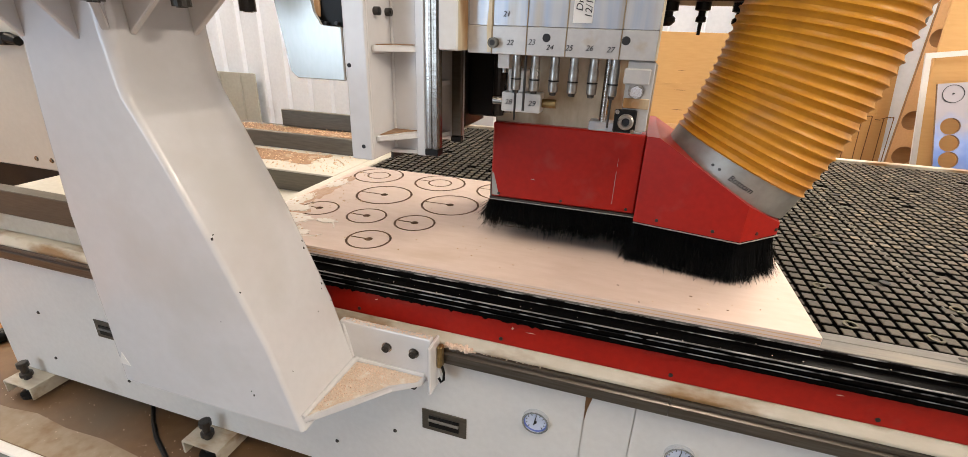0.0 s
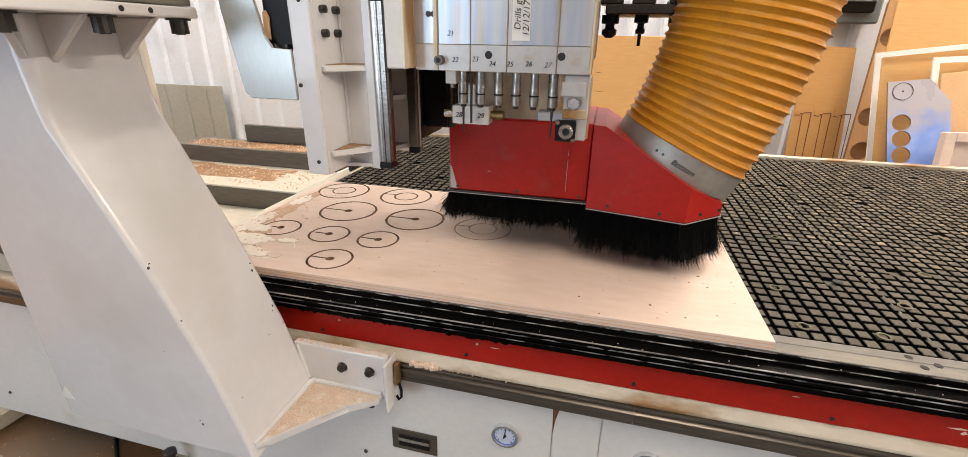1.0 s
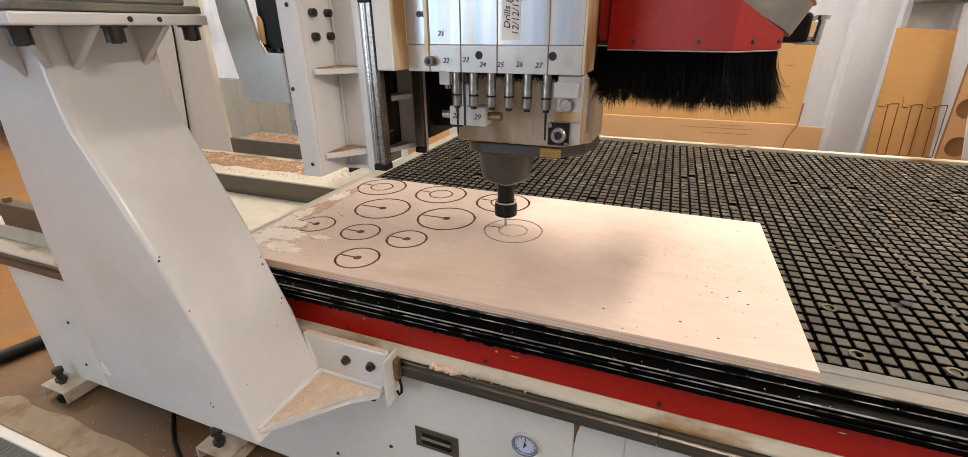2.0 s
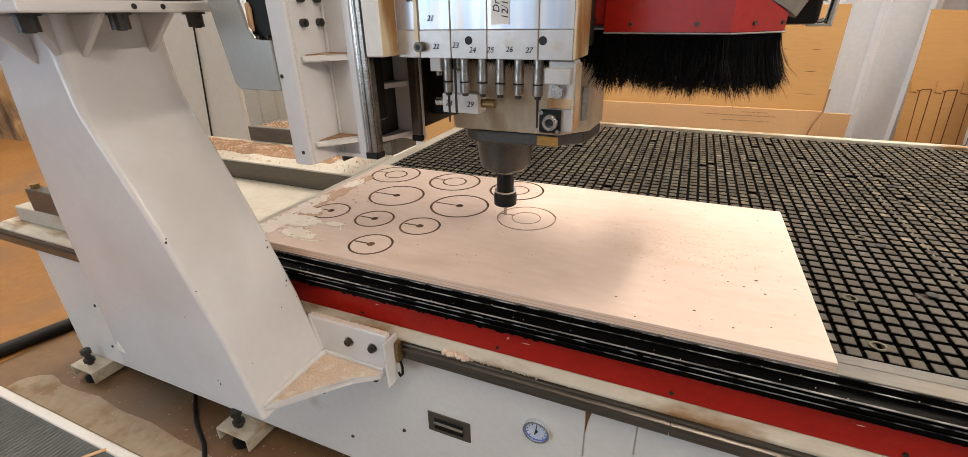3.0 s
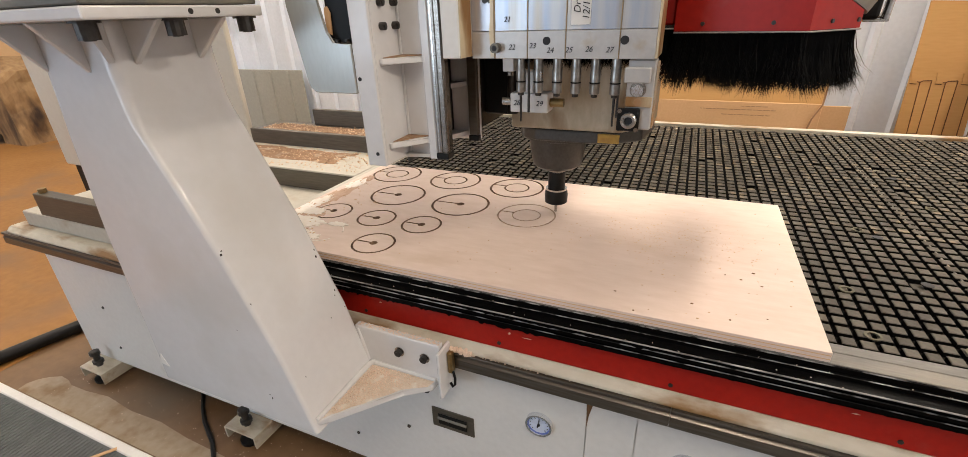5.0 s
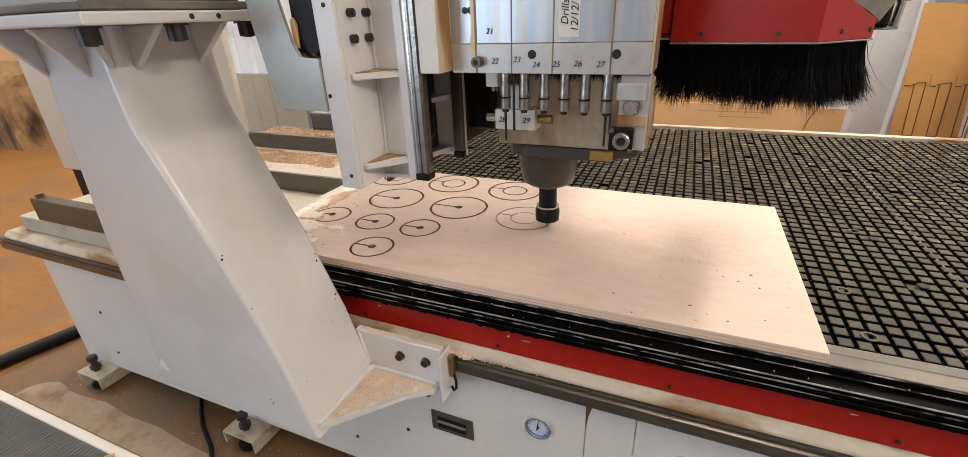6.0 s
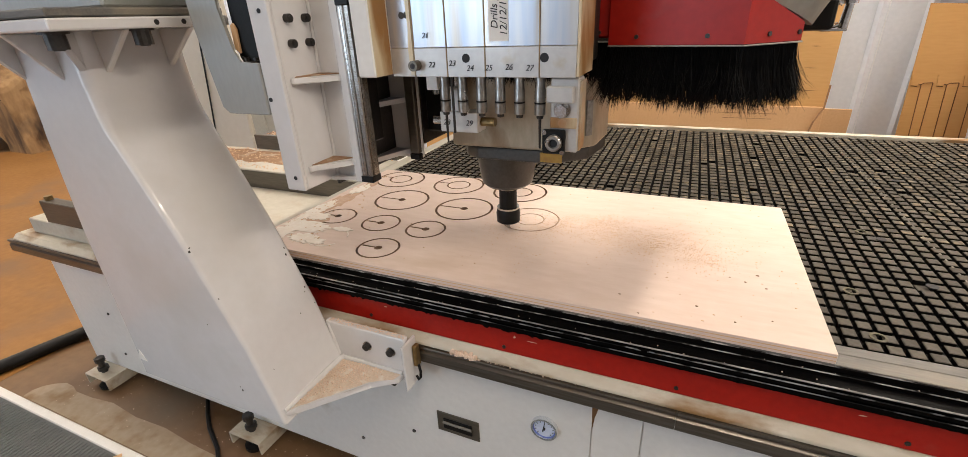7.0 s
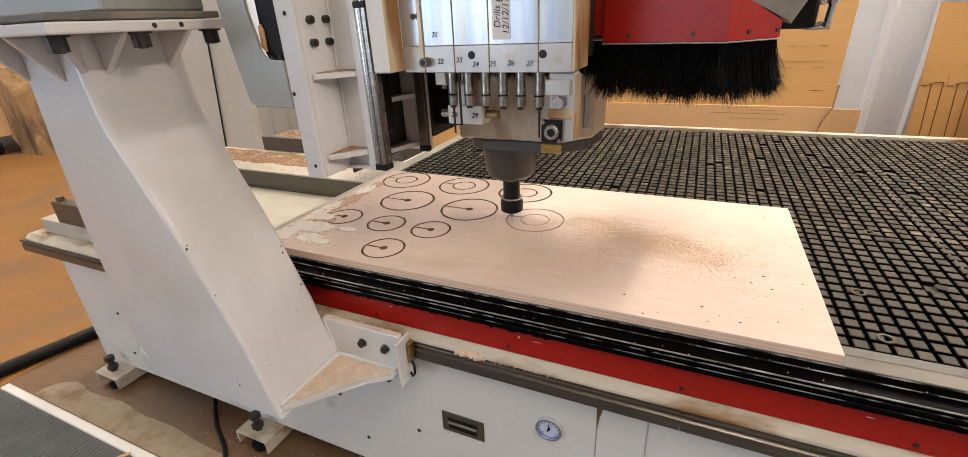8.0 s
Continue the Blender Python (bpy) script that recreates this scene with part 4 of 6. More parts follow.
        if k in (0, 5):
            part("drill_bit", cyl(B(), (hx, -0.292, 0.300), (hx, -0.292, 0.352), 0.0016, 0.0024, 10), M_DARK, p)
    part("drill_bit", cyl(B(), (0.020, -0.296, 0.318), (0.020, -0.296, 0.4095), 0.0022, seg=10), M_DARK, th)
    p = part("end_block", box(B(), -0.030, -0.0095, -0.292, -0.268, 0.386, 0.4092, 0.001), M_WHITE, th, "small white end block")
    part("screw", cyl(B(), (-0.02, -0.28, 0.378), (-0.02, -0.28, 0.3858), 0.0055, seg=12), M_STEEL, p)
    # horizontal drill block
    bm = box(B(), -0.031, 0.042, -0.252, -0.215, 0.308, 0.343, 0.0015)
    p = part("side_drill_block", bm, M_WHITE, th, "white side drill block")
    part("side_drill_neck", box(B(), -0.021, 0.013, -0.246, -0.222, 0.3432, 0.383, 0.002), M_WHITE, p)
    part("side_chuck", cyl(B(), (0.0425, -0.234, 0.325), (0.068, -0.234, 0.325), 0.008, seg=14), M_BRASS, p)
    part("side_chuck", cyl(B(), (-0.0315, -0.234, 0.325), (-0.052, -0.234, 0.325), 0.008, seg=14), M_STEEL, p)
    # stop bracket with its sensor
    p = part("bracket", box(B(), 0.186, 0.228, -0.305, -0.27, 0.300, 0.4085, 0.002), M_FOOT, th, "stained steel bracket")
    part("bracket_side", box(B(), 0.2284, 0.2310, -0.302, -0.272, 0.303, 0.404), M_RUSTY, p, "rusty side of the bracket")
    part("clamp", box(B(), 0.182, 0.222, -0.316, -0.3055, 0.374, 0.398, 0.002), M_FOOT, p, "pale clamp jaw")
    part("nut", cyl(B(), (0.204, -0.317, 0.363), (0.204, -0.3055, 0.363), 0.0098, seg=6), M_CHROME, p, "bright hexagon nut")
    part("washer", cyl(B(), (0.204, -0.3075, 0.3635), (0.204, -0.3055, 0.3635), 0.0125, seg=20), M_STEEL, p)
    part("rust_plate", box(B(), 0.1865, 0.2265, -0.3085, -0.3053, 0.3365, 0.3525, 0.001), M_OILED, p, "rust-stained packing plate")
    part("rust_spot", cyl(B(), (0.2055, -0.3091, 0.3445), (0.2055, -0.3086, 0.3445), 0.0065, seg=16), M_RUSTY, p)
    q = part("sensor", box(B(), 0.176, 0.211, -0.314, -0.3055, 0.298, 0.335, 0.002), M_RUBBER, p, "black square sensor")
    part("ring", lathe(B(), [(0.0, 0.0), (0.0125, 0.0), (0.0125, 0.006), (0.0105, 0.008), (0.0070, 0.008), (0.0065, 0.0025), (0.0, 0.0025)], 24), M_CHUCK, q, "turned steel ring", True).matrix_basis = pose(0.195, -0.3142, 0.316, 90, 0, 0)
    part("lens", cyl(B(), (0.195, -0.3172, 0.316), (0.195, -0.3168, 0.316), 0.0062, seg=16), M_INK, q)
    for sx, sz in ((0.180, 0.331), (0.2075, 0.3015)):
        part("screw", cyl(B(), (sx, -0.3165, sz), (sx, -0.314, sz), 0.0036, seg=12), M_STEEL, q)
    # spindle body and nose
    part("base_plate", prism(B(), [(-0.069, -0.075), (-0.054, -0.097), (-0.024, -0.114), (0.138, -0.114), (0.199, -0.060), (0.215, 0.05), (-0.069, 0.05)], 0.219, 0.2455, "z", 0.004, 2), M_SPINDLE, th, "dark grey base plate")
    part("spindle_body", prism(B(), [(-0.079, -0.119), (0.160, -0.119), (0.212, -0.055), (0.218, 0.05), (-0.079, 0.05)], 0.246, 0.42, "z", 0.006, 2), M_BODY, th, "stained cast spindle housing")
    part("body_slot", box(B(), 0.147, 0.1505, -0.1215, -0.1192, 0.279, 0.329), M_DARK, th)
    part("side_bar", prism(B(), [(0.1938, -0.0772), (0.2025, -0.0665), (0.2055, -0.0690), (0.1968, -0.0797)], 0.272, 0.340, "z"), M_CHUCK, th, "steel bar on the chamfered side")
    part("body_port", cyl(B(), (0.119, -0.1215, 0.285), (0.119, -0.1185, 0.285), 0.0045, seg=12), M_BODY, th)
    part("bearing_flange", lathe(B(), [(0.070, 0.203), (0.084, 0.207), (0.088, 0.2188)], 40), M_SPINDLE, th, "", True)
    part("nose", lathe(B(), [(0.03, 0.127), (0.050, 0.1285), (0.059, 0.136), (0.062, 0.147), (0.068, 0.185), (0.069, 0.2028)], 36), M_SPINDLE, th, "dark tapered spindle nose", True)
    part("tag", box(B(), 0.114, 0.159, -0.1185, -0.1142, 0.224, 0.243, 0.001), M_YELLOW, th, "small yellow tag plate")
    h = part("tool_holder", lathe(B(), [(0.0215, 0.068), (0.0215, 0.114), (0.024, 0.115), (0.024, 0.1268)], 26), M_RUBBER, th, "black tool holder")
    part("ring", lathe(B(), [(0.0215, 0.1175), (0.0248, 0.1177), (0.0248, 0.1215), (0.0215, 0.1217)], 26), M_STEEL, h)
    part("ring", lathe(B(), [(0.0225, 0.066), (0.0270, 0.0662), (0.0270, 0.0705), (0.0225, 0.0707)], 26), M_STEEL, h)
    part("collet_nut", lathe(B(), [(0.024, 0.030), (0.0285, 0.033), (0.0295, 0.055), (0.027, 0.0658)], 28), M_RUBBER, h, "black collet nut", True)
    part("cutter", cyl(B(), (0, 0, -0.004), (0, 0, 0.0302), 0.0036, seg=12), M_STEEL, h, "steel router bit")
    # lettering
    up = pose(0, 0, 0, 90, 0, 0)
    for t_, x, z in (("21", -0.013, 0.470), ("22", -0.005, 0.4275), ("23", 0.031, 0.4295), ("24", 0.061, 0.4225), ("25", 0.092, 0.423), ("26", 0.124, 0.424), ("27", 0.156, 0.423)):
        text_part("number_mark", t_, 0.0118, pose(x, yf - 0.0018, z) @ up, M_INK, th, 0.0003, 0.25)
    for t_, x in (("28", -0.018), ("29", 0.026)):
        text_part("number_mark", t_, 0.0135, pose(x, -0.2532, 0.325) @ up, M_INK, th, 0.0003, 0.25)
    lab = part("paper_label", box(B(), 0.094, 0.124, yf - 0.0012, yf - 0.0002, 0.460, 0.60), M_WHITE, th, "white paper label")
    tilt = pose(0, 0, 0, 90, 0, 0) @ pose(0, 0, 0, 0, 0, 90)
    text_part("note", "Drills greased", 0.0150, pose(0.1035, yf - 0.0016, 0.518) @ tilt, M_INK, lab, 0.0003, 0.2)
    text_part("note", "12/12/17", 0.0150, pose(0.1175, yf - 0.0016, 0.493) @ tilt, M_INK, lab, 0.0003, 0.2)
    # side carriage: folded plate with gussets and a linear rail
    part("carriage_web", box(B(), -0.212, -0.205, -0.4195, -0.333, 0.235, 0.95, 0.002), M_COLUMN, th)
    part("carriage_flange", box(B(), -0.243, -0.2045, -0.428, -0.420, 0.235, 0.95, 0.0025, 2), M_COLUMN, th)
    part("rail_plate", box(B(), -0.2045, -0.158, -0.343, -0.333, 0.235, 0.95, 0.002), M_COLUMN, th)
    part("rail_edge", box(B(), -0.1575, -0.1395, -0.353, -0.333, 0.233, 0.95, 0.002), M_COLUMN, th)
    part("foot_plate", prism(B(), [(-0.2045, -0.360), (-0.2045, -0.3435), (-0.158, -0.3435), (-0.158, -0.350)], 0.235, 0.241, "z"), M_COLUMN, th)
    for z in (0.2645, 0.4075):
        part("gusset", prism(B(), [(-0.2045, -0.412), (-0.2045, -0.3435), (-0.150, -0.3435), (-0.150, -0.3535), (-0.1575, -0.3535), (-0.198, -0.412)], z, z + 0.010, "z", 0.0015, 1), M_COLUMN, th)
        part("gusset_dust", prism(B(), [(-0.2005, -0.405), (-0.203, -0.3455), (-0.160, -0.3455), (-0.166, -0.353), (-0.175, -0.362), (-0.186, -0.385)], z + 0.0102, z + 0.0116, "z"), M_DUST, th)
        part("weld_bead", tube(B(), [(-0.2035, -0.41, z), (-0.2035, -0.38, z - 0.001), (-0.2035, -0.345, z)], 0.0025, 8), M_COLUMN, th, "painted weld bead", True)
    part("weld_bead", tube(B(), [(-0.203, -0.3445, 0.24), (-0.203, -0.3445, 0.6), (-0.203, -0.3445, 0.94)], 0.003, 8), M_COLUMN, th, "painted weld bead", True)
    rail = [(-0.138, -0.336), (-0.115, -0.336), (-0.115, -0.349), (-0.1175, -0.3505), (-0.1175, -0.3535), (-0.115, -0.355), (-0.1165, -0.358), (-0.121, -0.358), (-0.1225, -0.3555), (-0.1255, -0.3555), (-0.127, -0.358), (-0.1355, -0.358), (-0.138, -0.355), (-0.1355, -0.3535), (-0.1355, -0.3505), (-0.138, -0.349)]
    part("linear_rail", prism(B(), rail, 0.248, 0.517, "z"), M_RAILOLD, th, "polished linear rail")
    # brighter steel strip stands in for the highlight down the rail
    part("rail_gleam", prism(B(), [(-0.1335, -0.3584), (-0.1305, -0.3584), (-0.1305, -0.3581), (-0.1335, -0.3581)], 0.25, 0.515, "z"), M_STEEL, th, "bright strip for the rail's gleam")
    part("rail_cap", box(B(), -0.139, -0.114, -0.359, -0.334, 0.236, 0.2475, 0.001), M_RUBBER, th)
    part("rail_cap", box(B(), -0.139, -0.114, -0.359, -0.334, 0.5175, 0.527, 0.001), M_RUBBER, th)
    part("rail_screw", cyl(B(), (-0.123, -0.3525, 0.5272), (-0.123, -0.3525, 0.534), 0.006, seg=12), M_CHROME, th)
    for by in (-0.395, -0.357):
        for bz in (0.467, 0.503):
            part("bolt", knob_bolt(B(), (-0.205, by, bz), (1, 0, 0), 0.0064, 0.009), M_DARK, th, "black socket bolt")
    for bx, bz in ((-0.236, 0.3865), (-0.2195, 0.258), (-0.221, 0.514), (-0.226, 0.60)):
        part("pin_hole", cyl(B(), (bx, -0.4292, bz), (bx, -0.4281, bz), 0.0034, seg=12), M_INK, th)
    # inner side of the carriage: second plate, rail and gussets
    part("inner_web", box(B(), -0.226, -0.219, -0.325, -0.118, 0.213, 0.95, 0.002), M_DARK, th)
    part("back_plate", box(B(), -0.2185, -0.0795, 0.021, 0.031, 0.262, 0.95, 0.002), M_DARK, th, "dark back plate")
    part("inner_plate", box(B(), -0.2185, -0.150, -0.128, -0.118, 0.215, 0.95, 0.002), M_COLUMN, th)
    part("second_rail", box(B(), -0.172, -0.150, -0.142, -0.1285, 0.228, 0.95, 0.002), M_BAR, th, "oiled linear rail")
    part("rail_cap", box(B(), -0.173, -0.149, -0.143, -0.129, 0.215, 0.2275, 0.001), M_RUBBER, th)
    for z in (0.225, 0.335):
        part("gusset", prism(B(), [(-0.2185, -0.245), (-0.2185, -0.1285), (-0.180, -0.1285)], z, z + 0.010, "z"), M_COLUMN, th)
    # added black box where the carriage's inside lies in shadow
    part("drive_box", box(B(), -0.2185, -0.150, -0.318, -0.26, 0.29, 0.95, 0.003), M_RUBBER, th, "black box filling the carriage's shadow")
    # black block fills the dark depth behind the bank
    part("cable_duct", box(B(), -0.148, -0.03, -0.10, 0.02, 0.27, 0.95, 0.003), M_RUBBER, th)
    # added plate keeps the gap dark, hiding the bright boards beyond
    part("duct_cover", box(B(), -0.152, -0.1485, -0.1175, 0.0205, 0.245, 0.95), M_DARK, th, "dark plate added to blacken the gap")
    part("air_fitting", cyl(B(), (-0.07, -0.13, 0.28), (-0.07, -0.13, 0.42), 0.012, seg=14), M_DARK, th)
    part("air_fitting", cyl(B(), (-0.045, -0.15, 0.29), (-0.045, -0.15, 0.42), 0.009, seg=14), M_STEEL, th)
    # added dark box that makes the shadow inside the head
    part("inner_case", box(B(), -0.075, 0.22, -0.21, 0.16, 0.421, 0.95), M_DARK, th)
    # hanging plate of the carriage, with its cut-out and a cable chain
    bm = prism(B(), [(-0.335, 0.362), (-0.2445, 0.362), (-0.2445, 0.442), (-0.281, 0.442), (-0.293, 0.462), (-0.305, 0.52), (-0.305, 0.70), (-0.375, 0.70), (-0.366, 0.50), (-0.360, 0.462), (-0.347, 0.372)], -0.430, -0.424, "y", 0.0015, 1)
    part("hanging_plate", bm, M_PANEL, th, "grey metallic plate with a cut-out")
    part("chain_block", box(B(), -0.300, -0.246, -0.415, -0.375, 0.44, 0.70, 0.004), M_RUBBER, th)
    part("chain_tag", prism(B(), [(-0.298, 0.462), (-0.288, 0.455), (-0.286, 0.49), (-0.291, 0.500), (-0.297, 0.497)], -0.420, -0.4155, "y", 0.001, 1), M_MDF, th)
    for bx, bz in ((-0.288, 0.448), (-0.278, 0.4465), (-0.258, 0.447)):
        part("chain_pin", cyl(B(), (bx, -0.4225, bz), (bx, -0.4151, bz), 0.0028, seg=10), M_DARK, th)
    # tool holders hanging beside the head
    part("tool_rack", box(B(), 0.235, 0.48, 0.0, 0.16, 0.515, 0.535, 0.003), M_DARK, th)
    cup = [(0.007, 0.468), (0.010, 0.470), (0.016, 0.476), (0.016, 0.484), (0.010, 0.488), (0.010, 0.496), (0.019, 0.498), (0.019, 0.5145)]
    pin = [(0.0035, 0.452), (0.004, 0.476), (0.010, 0.478), (0.010, 0.486), (0.007, 0.489), (0.007, 0.498), (0.015, 0.500), (0.015, 0.5145)]
    for hx, prof in ((0.247, cup), (0.313, pin), (0.388, cup)):
        part("spare_tool", lathe(B(), prof, 18, (hx, 0.04)), M_RUBBER, th, "black spare tool holder")
        part("tool_fork", box(B(), hx - 0.024, hx + 0.024, 0.01, 0.07, 0.5355, 0.545, 0.002), M_DARK, th)
    return th


HEAD = head()


# ---- dust hood with brush and hose: lifts beside the head ----
def hood():
    th = thing("dust_hood", "red dust hood with black brush skirt and orange hose", "dust hood")
    bm = B()
    box(bm, -0.077, 0.2385, -0.136, 0.15, 0.010, 0.178, 0.003)
    part("shell", bm, M_RED, th, "red painted sheet-metal shell")

    def top(x):
        return 0.178 if x < 0.262 else max(0.178 - (x - 0.262) * 0.60, 0.024)
    plan = [(0.239, -0.150), (0.262, -0.1545), (0.436, -0.189), (0.516, -0.115), (0.534, 0.08), (0.262, 0.13), (0.239, 0.13)]
    bm = B()
    lo = [bm.verts.new((x, y, 0.0)) for x, y in plan]
    hi = [bm.verts.new((x, y, top(x))) for x, y in plan]
    bm.faces.new(lo)
    for i in range(len(plan)):
        j = (i + 1) % len(plan)
        bm.faces.new((lo[i], lo[j], hi[j], hi[i]))
    bm.faces.new((hi[6], hi[5], hi[1], hi[0]))
    bm.faces.new((hi[1], hi[5], hi[4]))
    bm.faces.new((hi[1], hi[4], hi[3]))
    bm.faces.new((hi[1], hi[3], hi[2]))
    part("inlet", bm, M_RED, th, "slanted red hose inlet")
    # hem and screws
    part("hem", box(B(), -0.079, 0.2385, -0.1385, 0.1525, 0.006, 0.0098), M_DARK, th)
    for x, y, nx, ny in ((-0.058, -0.136, 0, -1), (0.083, -0.136, 0, -1), (0.221, -0.136, 0, -1)):
        part("screw", cyl(B(), (x, y, 0.019), (x + nx * 0.002, y + ny * 0.002, 0.019), 0.0032, seg=12), M_DARK, th)
    for x in (0.284, 0.387):
        y = -0.150 - (x - 0.239) * 0.198
        part("screw", cyl(B(), (x, y + 0.001, 0.012), (x - 0.0005, y - 0.002, 0.012), 0.0034, seg=12), M_DARK, th)
    for k in (0.40, 0.93):
        x, y = 0.436 + 0.080 * k, -0.189 + 0.074 * k
        part("screw", cyl(B(), (x - 0.001, y + 0.001, 0.012), (x + 0.0017, y - 0.0014, 0.012), 0.0034, seg=12), M_DARK, th)
    for outline in ([(0.190, 0.02), (0.1912, 0.02), (0.1915, 0.09), (0.1904, 0.09)], [(0.1905, 0.10), (0.1917, 0.10), (0.1917, 0.118)],
                    [(-0.075, 0.006), (-0.058, 0.006), (-0.064, 0.03), (-0.071, 0.055), (-0.075, 0.06)], [(0.012, 0.052), (0.022, 0.051), (0.019, 0.054)]):
        part("scuff", prism(B(), [(a, b + 0.008) for a, b in outline], -0.1366, -0.1355), M_GALV, th, "bare scuffed metal")
    for pts in ([(-0.078, -0.1378, 0.0072), (0.238, -0.1378, 0.0072)], [(0.239, -0.1518, 0.0012), (0.436, -0.1908, 0.0012), (0.5175, -0.1158, 0.0012), (0.5355, 0.08, 0.0012)]):
        part("hem_strip", tube(B(), [(a, b, c - 0.003) for a, b, c in pts], 0.0013, 8), M_GALV, th, "thin bare metal hem")
    # bristles round the rim
    rim = [(-0.076, 0.14), (-0.078, -0.132), (0.237, -0.132), (0.243, -0.146), (0.434, -0.183), (0.511, -0.113), (0.528, 0.076), (0.25, 0.125), (-0.07, 0.145)]
    rnd = random.Random(7)
    verts, faces = [], []
    for (xa, ya), (xb, yb) in zip(rim, rim[1:]):
        ln = math.hypot(xb - xa, yb - ya)
        nx, ny = (yb - ya) / ln, -(xb - xa) / ln
        front = ny < -0.2 or nx > 0.3
        low = xa > 0.236
        z_rim = 0.0 if low else 0.006
        cnt = int(ln * (11000 if front else 3000))
        for _ in range(cnt):
            u = rnd.random()
            d = (rnd.random() - 0.92) * 0.020
            x, y = xa + (xb - xa) * u + nx * d, ya + (yb - ya) * u + ny * d
            clump = noise.noise(Vector((u * ln * 38, ya * 9, 0.3)))
            tuft = noise.noise(Vector((u * ln * 230, ya * 9, 5.3)))
            length = 0.092 + 0.010 * clump + 0.018 * tuft + rnd.gauss(0, 0.006) - (0.0 if low else 0.030)
            wild = rnd.random() < 0.07
            fl = 0.006 + 0.018 * rnd.random() ** 2 + 0.014 * max(clump, 0) + (0.026 * rnd.random() if wild else 0)
            side = rnd.gauss(0, 0.013 if wild else 0.0030) + 0.010 * clump + (0.030 * rnd.random() ** 2 * (1 if u > 0.5 else -1) if min(u, 1 - u) * ln < 0.03 else 0)
            tx, ty = (xb - xa) / ln, (yb - ya) / ln
            pos = u * ln
            cell = math.floor(pos / 0.0085)
            middle = (cell + 0.5 + 0.5 * noise.noise(Vector((cell * 1.7, ya * 5, 2.1)))) * 0.0085
            side += 0.45 * (middle - pos)
            length -= 1.2 * abs(middle - pos) * rnd.random() + (0.022 * rnd.random() if rnd.random() < 0.3 else 0)
            curl, out = rnd.gauss(0, 0.0055), rnd.gauss(0.001, 0.0045)
            # root, two bends and the tip
            line = ((0.0, 0.0, 0.0), (0.42, 0.22 * fl, 0.30 * side), (0.76, 0.62 * fl, 0.70 * side), (1.0, fl + out, side + curl))
            w = 0.0010
            n = len(verts)
            for q, (d_, f_, s_) in enumerate(line):
                px, py, pz = x + nx * f_ + tx * s_, y + ny * f_ + ty * s_, z_rim - 0.0005 - length * d_
                if q < 3:
                    k_ = w * (1 - 0.22 * q)
                    verts += [(px - tx * k_, py - ty * k_, pz), (px + tx * k_, py + ty * k_, pz), (px + nx * k_, py + ny * k_, pz)]
                else:
                    verts.append((px, py, pz))
            for q in (0, 3):
                a = n + q
                faces += [(a, a + 1, a + 4, a + 3), (a + 1, a + 2, a + 5, a + 4), (a + 2, a, a + 3, a + 5)]
            a = n + 6
            faces += [(a, a + 1, a + 3), (a + 1, a + 2, a + 3), (a + 2, a, a + 3)]
    me = bpy.data.meshes.new("brush")
    me.from_pydata(verts, [], faces)
    me.materials.append(M_BRISTLE)
    me.materials.append(M_TIP)
    for k, f in enumerate(me.polygons):
        f.material_index = 1 if k % 9 > 4 and (k // 9) % 3 == 0 else 0
    ob = new("brush", me)
    ob.parent = th
    tagged(ob, "dense black bristle skirt", kind="stuff")
    bm = B()
    for (xa, ya), (xb, yb) in zip(rim, rim[1:]):
        ln = math.hypot(xb - xa, yb - ya)
        nx, ny = (yb - ya) / ln, -(xb - xa) / ln
        q = [(xa - nx * 0.006, ya - ny * 0.006), (xb - nx * 0.006, yb - ny * 0.006), (xb - nx * 0.012, yb - ny * 0.012), (xa - nx * 0.012, ya - ny * 0.012)]
        prism(bm, q, -0.055 if xa > 0.236 else -0.036, 0.0 if xa > 0.236 else 0.0058, "z")
    tagged(part("brush_backing", bm, M_BRISTLE, th), kind="stuff")
    # hose, starting square to the slanted inlet
    c0, d0 = Vector((0.407, -0.018, 0.071)), Vector((0.454, 0.0, 0.891))

    # the hose bends from square to the inlet until it stands nearly upright
    line, ang, q = [c0 - d0 * 0.06], radians(27), c0 - d0 * 0.06
    for k in range(240):
        s_ = -0.06 + k * 0.005
        ang = radians(27 - 17 * min(max((s_ - 0.03) / 0.30, 0), 1) - 7 * min(max((s_ - 0.35) / 0.3, 0), 1))
        q = q + Vector((math.sin(ang), 0.01, math.cos(ang))) * 0.005
        line.append(q)

    def path(s_):
        f = (s_ + 0.06) / 0.005
        k = min(int(f), len(line) - 2)
        return line[k].lerp(line[k + 1], f - k)
    n, per = 560, 0.0185
    pts, rad = [], []
    for k in range(n):
        s_ = 0.057 + 1.05 * k / (n - 1)
        pts.append(path(s_))
        ph = (s_ / per) % 1.0
        up = 1 - abs(2 * ph - 1)
        swell = 0.0026 * math.sin(math.pi * up / 2) + 0.0048 * up ** 5
        rad.append(0.1395 + 0.002 * min(s_ / 0.3, 1) + swell)
    part("hose", tube(B(), pts, rad, 44), M_HOSE, th, "ribbed orange suction hose", True)
    band = part("hose_band", tube(B(), [path(0.010), path(0.011), path(0.064), path(0.065)], [0.120, 0.143, 0.143, 0.120], 72), M_GALV, th, "galvanised hose band", True)
    part("hose_collar", tube(B(), [path(-0.05), path(0.010)], 0.118, 40), M_RED, th)
